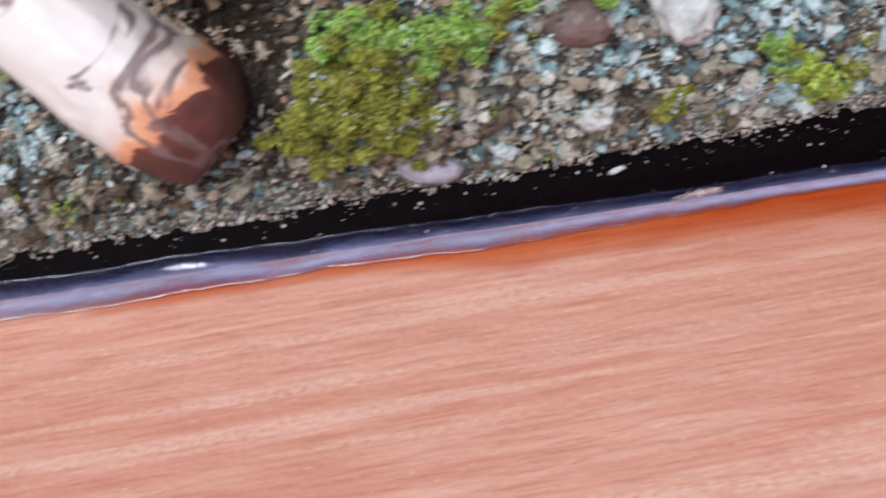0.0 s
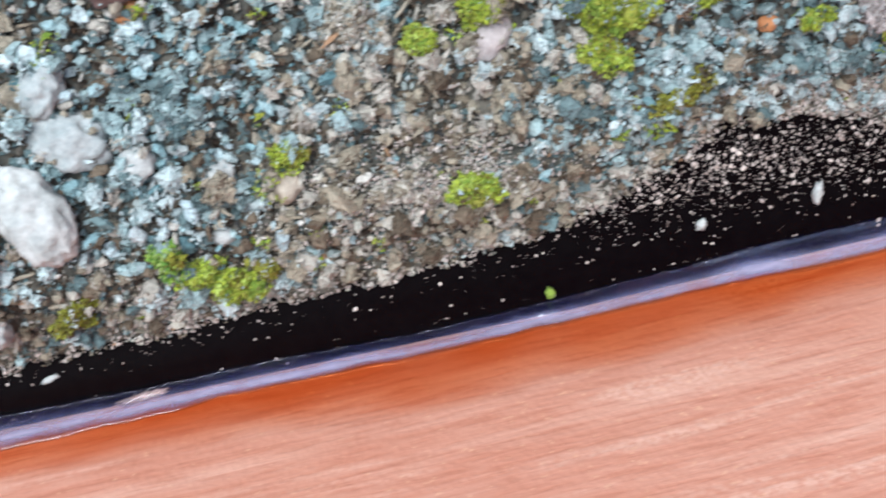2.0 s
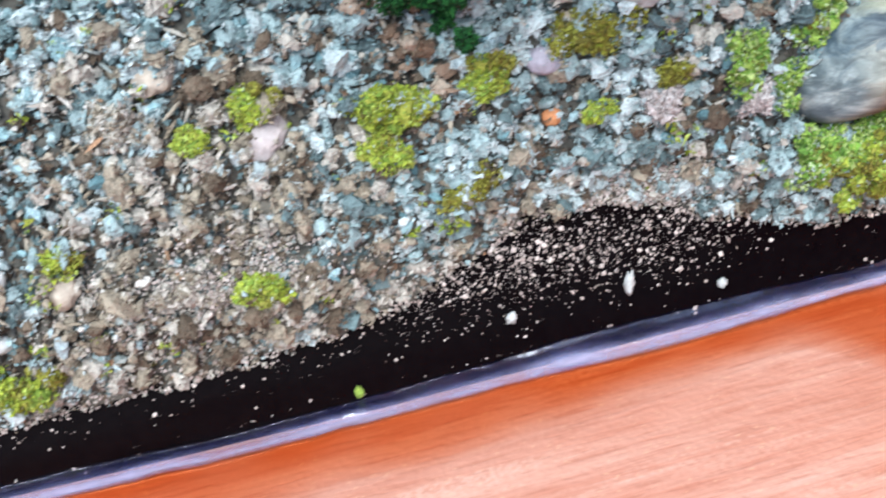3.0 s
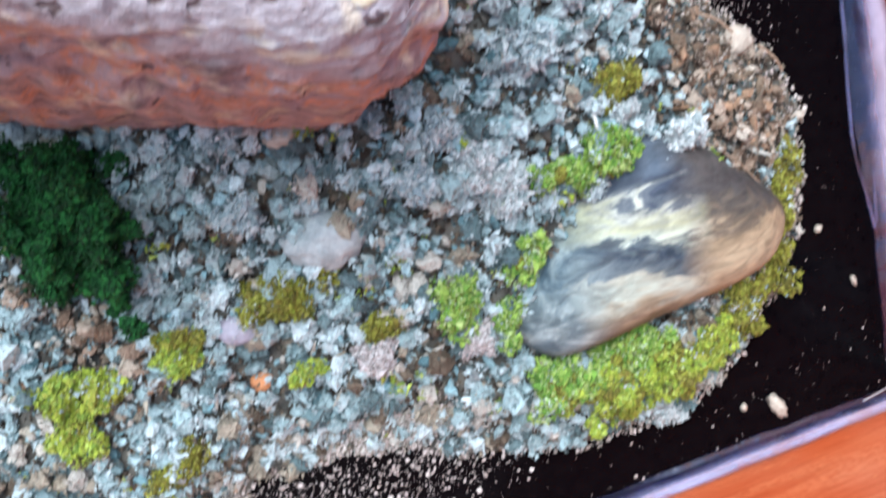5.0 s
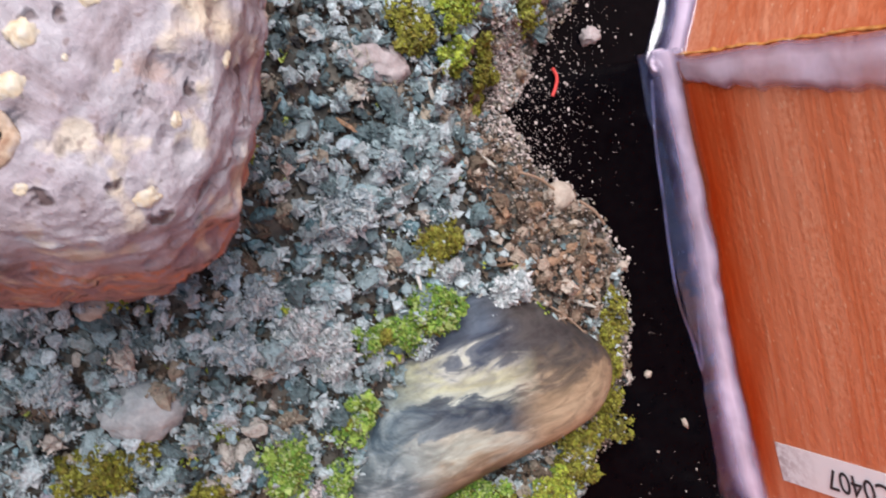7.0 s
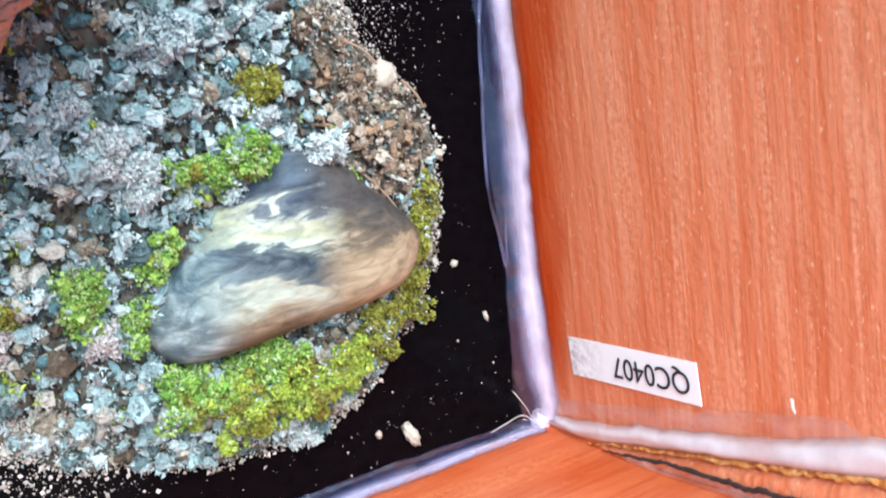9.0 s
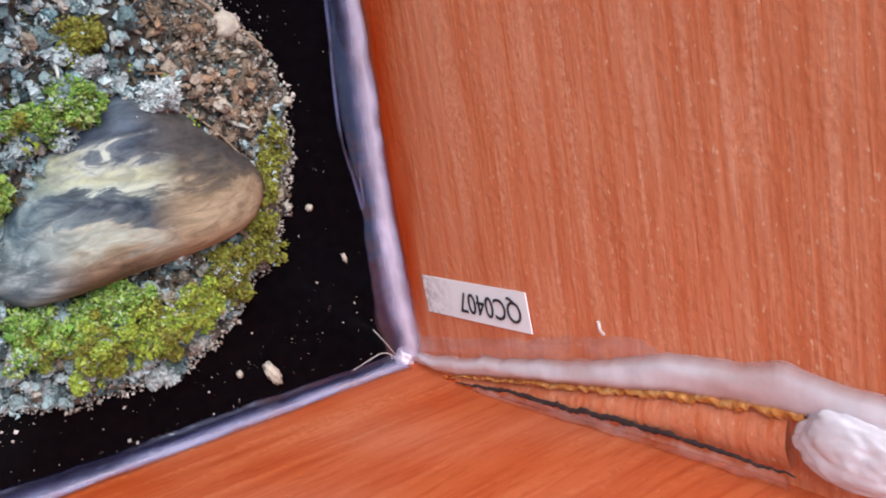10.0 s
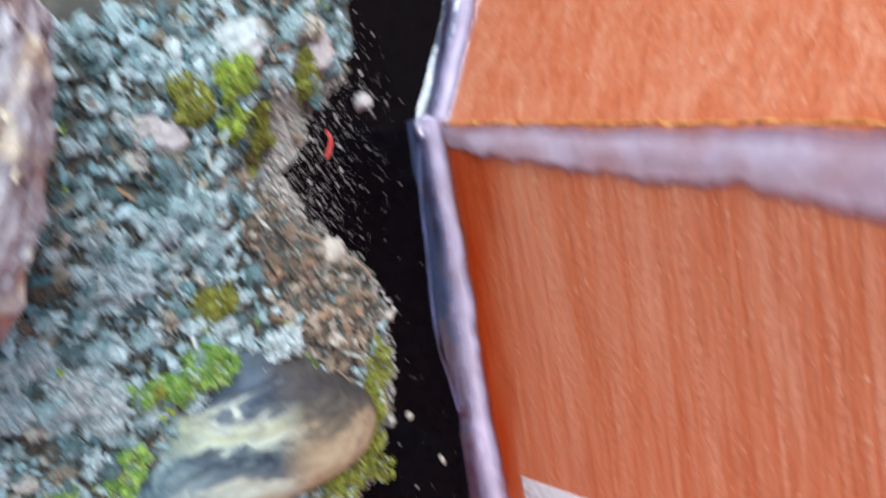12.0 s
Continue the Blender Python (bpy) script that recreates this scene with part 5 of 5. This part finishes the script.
def wiped_band(name, start, along, inward, length, low, high, label, face=None, corner=None):
    """A band of clear sealant wiped over a board above its bead, fading out upwards."""
    n, k = 160, 20
    verts, thin = [], []
    a, inn = Vector(along), Vector(inward)
    for i in range(n):
        s = length * i / (n - 1)
        for j in range(k):
            v = j / (k - 1)
            z = low + (high(s) - low) * v
            p = Vector(start) + a * s + inn * 0.2 + Vector((0, 0, z))
            if face:
                p.y = face(p.x, z) + 0.2
            verts.append(tuple(p))
            near = corner(s) if corner else 0.0
            fade = max(v * v * 1.1 - 0.05 + 0.25 * wobble(s * 0.12, v * 2), 1 - 0.12 * s) * (1 - near) + near * max(0.0, 0.22 + 0.3 * wobble(s * 0.1, v * 5))
            thin.append(max(0.0, min(1.0, fade)))
    ob = mesh_object(name, verts, grid_faces(n, k), WET)
    set_thinness(ob, thin)
    return tagged(ob, label, "sealant")


wiped_band("wiped_sealant", (-60, SOUTH, 0), (1, 0, 0), (0, 1, 0), 199.8, 1.0, lambda s: 6.0 + 3.4 * smooth_step((s - 22) / 25) * (1 - smooth_step((s - 85) / 40)) + 8.0 * math.exp(-((s - 122) / 40) ** 2) + 1.0 * wobble(s * 0.05, 3) + 66 * smooth_step((s - 150) / 25), "clear sealant wiped thinly over the foot of the long side", south_face, lambda s: smooth_step((s - 150) / 28))
wiped_band("wiped_sealant", (EAST, -28, 0), (0, 1, 0), (-1, 0, 0), 50, 2.0, lambda s: 6.0 + 0.16 * s, "clear sealant wiped thinly over the foot of the tray end")
ragged_strip("raw_wood_edge", ((9, -31.4), (23, -28.6), (32.5, -26.9), (41, -25.3), (48, -23.9), (54, -23.0), (62, -22.0)), lambda t: 0.1 + 1.0 * t, 0.35, RAW_EDGE, "raw orange torn wood edge beside the corner seam", "wood edge", EAST - 0.25, 260, 1.0, 1.5)
ragged_strip("raw_wood_edge", ((2, 22.6), (40, 22.7), (78, 22.8)), lambda t: 0.4, 0.3, RAW_EDGE, "raw orange wood edge along the joint of the end panels", "wood edge", EAST + 0.6, 180, 3.0)
ragged_strip("corner_strip", ((5, -32.6), (28, -29.6), (47.5, -26.4), (60, -25.0)), lambda t: 1.0 + 3.6 * t, 0.7, WOOD_Y, "narrow stained wood strip in the tray's corner", "wood strip", EAST, 120, 5.0, 0.2)
ragged_strip("wood_split", ((12, -31.3), (23, -29.6), (33, -28.9), (41, -28.0), (48, -27.5), (61, -27.1)), lambda t: 0.12 + 0.5 * math.sin(math.pi * t) ** 0.6, 0.12, DARK_GAP, "dark ragged split in the wood along the corner strip", "crack", EAST - 0.85, 240, 8.0, 0.9)
sheet("silicone_film", path((14, -32.4), (33, -30.4), (48, -29.2), (60, -28.8)), path((14, -31.4), (23, -29.9), (33, -29.2), (41, -28.4), (48, -27.9), (60, -27.5)), SILICONE_FILM, "thin ragged silicone film below the split in the wood", 0.1, 110, 8, 11.0, 0.9, EAST - 0.8)
stone("silicone_blob", (EAST - 0.7, -23.4, 66.5), (1.5, 3.0, 5.2), SILICONE_THICK, "thick glossy white silicone blob at the rim of the corner", "sealant", 0, None, 7, 0.1, 0.9, 5, 2.0, 90)




# ---- loose fibres ----
def fibre(name, pts, radius, mat, label):
    cu = bpy.data.curves.new(name, "CURVE")
    cu.dimensions, cu.bevel_depth, cu.bevel_resolution = "3D", radius * MM, 2
    sp = cu.splines.new("BEZIER")
    sp.bezier_points.add(len(pts) - 1)
    for b, p in zip(sp.bezier_points, pts):
        b.co = Vector(p) * MM
        b.handle_left_type = b.handle_right_type = "AUTO"
    cu.materials.append(mat)
    return tagged(new(name, cu), label, "fibre")


DRIP = silicone_material("clear_silicone_drip", (0.16, 0.17, 0.34), 0.86, 0.0003)
drip = fibre("silicone_drip", [(138.4, 20.6, 0.4), (137.2, 14.0, 0.5), (136.8, 9.0, 0.45), (136.1, 3.0, 0.6), (135.9, -3.0, 0.5), (136.5, -7.6, 0.5), (137.0, -11.5, 0.3)], 0.22, DRIP, "clear glossy silicone drip along the bead on the black floor")
tagged(drip, category="sealant")
drip = fibre("silicone_drip", [(137.6, -5.5, 0.8), (137.2, -8.4, 0.8), (137.3, -11.0, 0.4)], 0.16, DRIP, "short clear silicone drip beside the bead")
tagged(drip, category="sealant")
ROOT = plain("pale_brown_rootlet", (0.26, 0.18, 0.12), 0.7)
fibre("rootlet", [(115.0, 5.6, 7.0), (118.4, 2.6, 7.2), (120.9, -0.6, 6.8), (122.5, -3.2, 6.4), (123.3, -5.2, 5.4)], 0.09, ROOT, "thin brown rootlet lying over the edge of the striped pebble")
for pts in (((125.4, 11.4, 3.4), (126.8, 9.8, 3.4), (127.8, 8.2, 2.8)), ((119.0, 16.2, 4.6), (121.0, 15.0, 4.4), (122.6, 13.4, 4.0))):
    fibre("bark_splinter", pts, 0.15, ROOT, "grey-brown bark splinter at the edge of the bed")

fibre("fibre", [(127.4, 24.6, 0.3), (127.6, 23.6, 0.35), (127.2, 22.6, 0.3), (126.7, 21.9, 0.25)], 0.17, RED_FIBRE, "short curved red fibre on the black floor")
fibre("fibre", [(137.6, -30.2, 1.0), (135.2, -28.6, 2.2), (133.2, -28.8, 2.4), (131.4, -29.6, 1.6)], 0.035, PALE_FIBRE, "fine pale sealant thread in the corner")
fibre("fibre", [(137.4, -29.6, 1.0), (135.6, -27.2, 2.6), (134.6, -25.4, 2.2)], 0.03, PALE_FIBRE, "fine pale sealant thread in the corner")
fibre("fibre", [(139.2, -19.9, 39.6), (138.4, -19.0, 40.2), (138.2, -18.2, 40.4)], 0.16, PALE_FIBRE, "short pale sealant thread on the tray end")


# ---- the paper label ----
def label_sticker():
    """A narrow white sticker on the tray end, printed QC0407, its foot towards the long side's far rim."""
    c0 = Vector((EAST - 0.16, -20.95, 17.2))
    lean = radians(3.4)
    u = Vector((0, math.sin(lean), math.cos(lean)))
    v = Vector((0, math.cos(lean), -math.sin(lean)))
    L, H = 20.4, 4.4
    verts = []
    nu, nv = 24, 7
    for i in range(nu):
        for j in range(nv):
            a, b = (i / (nu - 1) - 0.5) * L, (j / (nv - 1) - 0.5) * H
            p = u * a + v * b + Vector((-0.02 * max(0, wobble(a * 0.5, b)) - 0.02, 0, 0))
            verts.append(tuple(p))
    root = mesh_object("sticker", verts, grid_faces(nu, nv), PAPER, smooth=False)
    root.matrix_basis = pose(c0.x * MM, c0.y * MM, c0.z * MM)
    sol = root.modifiers.new("thickness", "SOLIDIFY")
    sol.thickness = 0.0001
    cu = bpy.data.curves.new("print", "FONT")
    cu.body, cu.size, cu.align_x, cu.align_y, cu.extrude = "QC0407", 3.35 * MM, "LEFT", "CENTER", 0.00002
    cu.materials.append(INK)
    ob = new("printed_text", cu)
    ob.parent = root
    # the text runs down the wall, its top towards the long side
    right, up = -u, -v
    m = Matrix((right, up, right.cross(up))).transposed().to_4x4()
    m.translation = (u * 9.2 + Vector((-0.16, 0, 0))) * MM
    ob.matrix_basis = m
    tagged(ob, "black printed characters")
    return tagged(root, "narrow white paper sticker with black printed code on the stained wood", "sticker")


label_sticker()

stone("silicone_blob", (EAST - 0.3, 22.2, 0.6), (1.3, 1.4, 1.6), SILICONE, "small milky silicone blob at the joint of the end panels", "sealant", 20, None, 7, 0.2, 1.4, 4, 2.2, 95)
stone("silicone_blob", (EAST - 0.9, -30.7, 0.5), (1.3, 1.2, 1.5), SILICONE, "small milky silicone blob in the tray's corner", "sealant", -30, None, 7, 0.2, 1.4, 4, 2.2, 97)
stone("silicone_blob", (4.8, -29.7, 0.9), (2.4, 0.4, 0.35), SILICONE_FILM, "torn clear silicone lump on the bead of the long side", "sealant", 3, None, 7, 0.4, 2.4, 4, 2.2, 100)
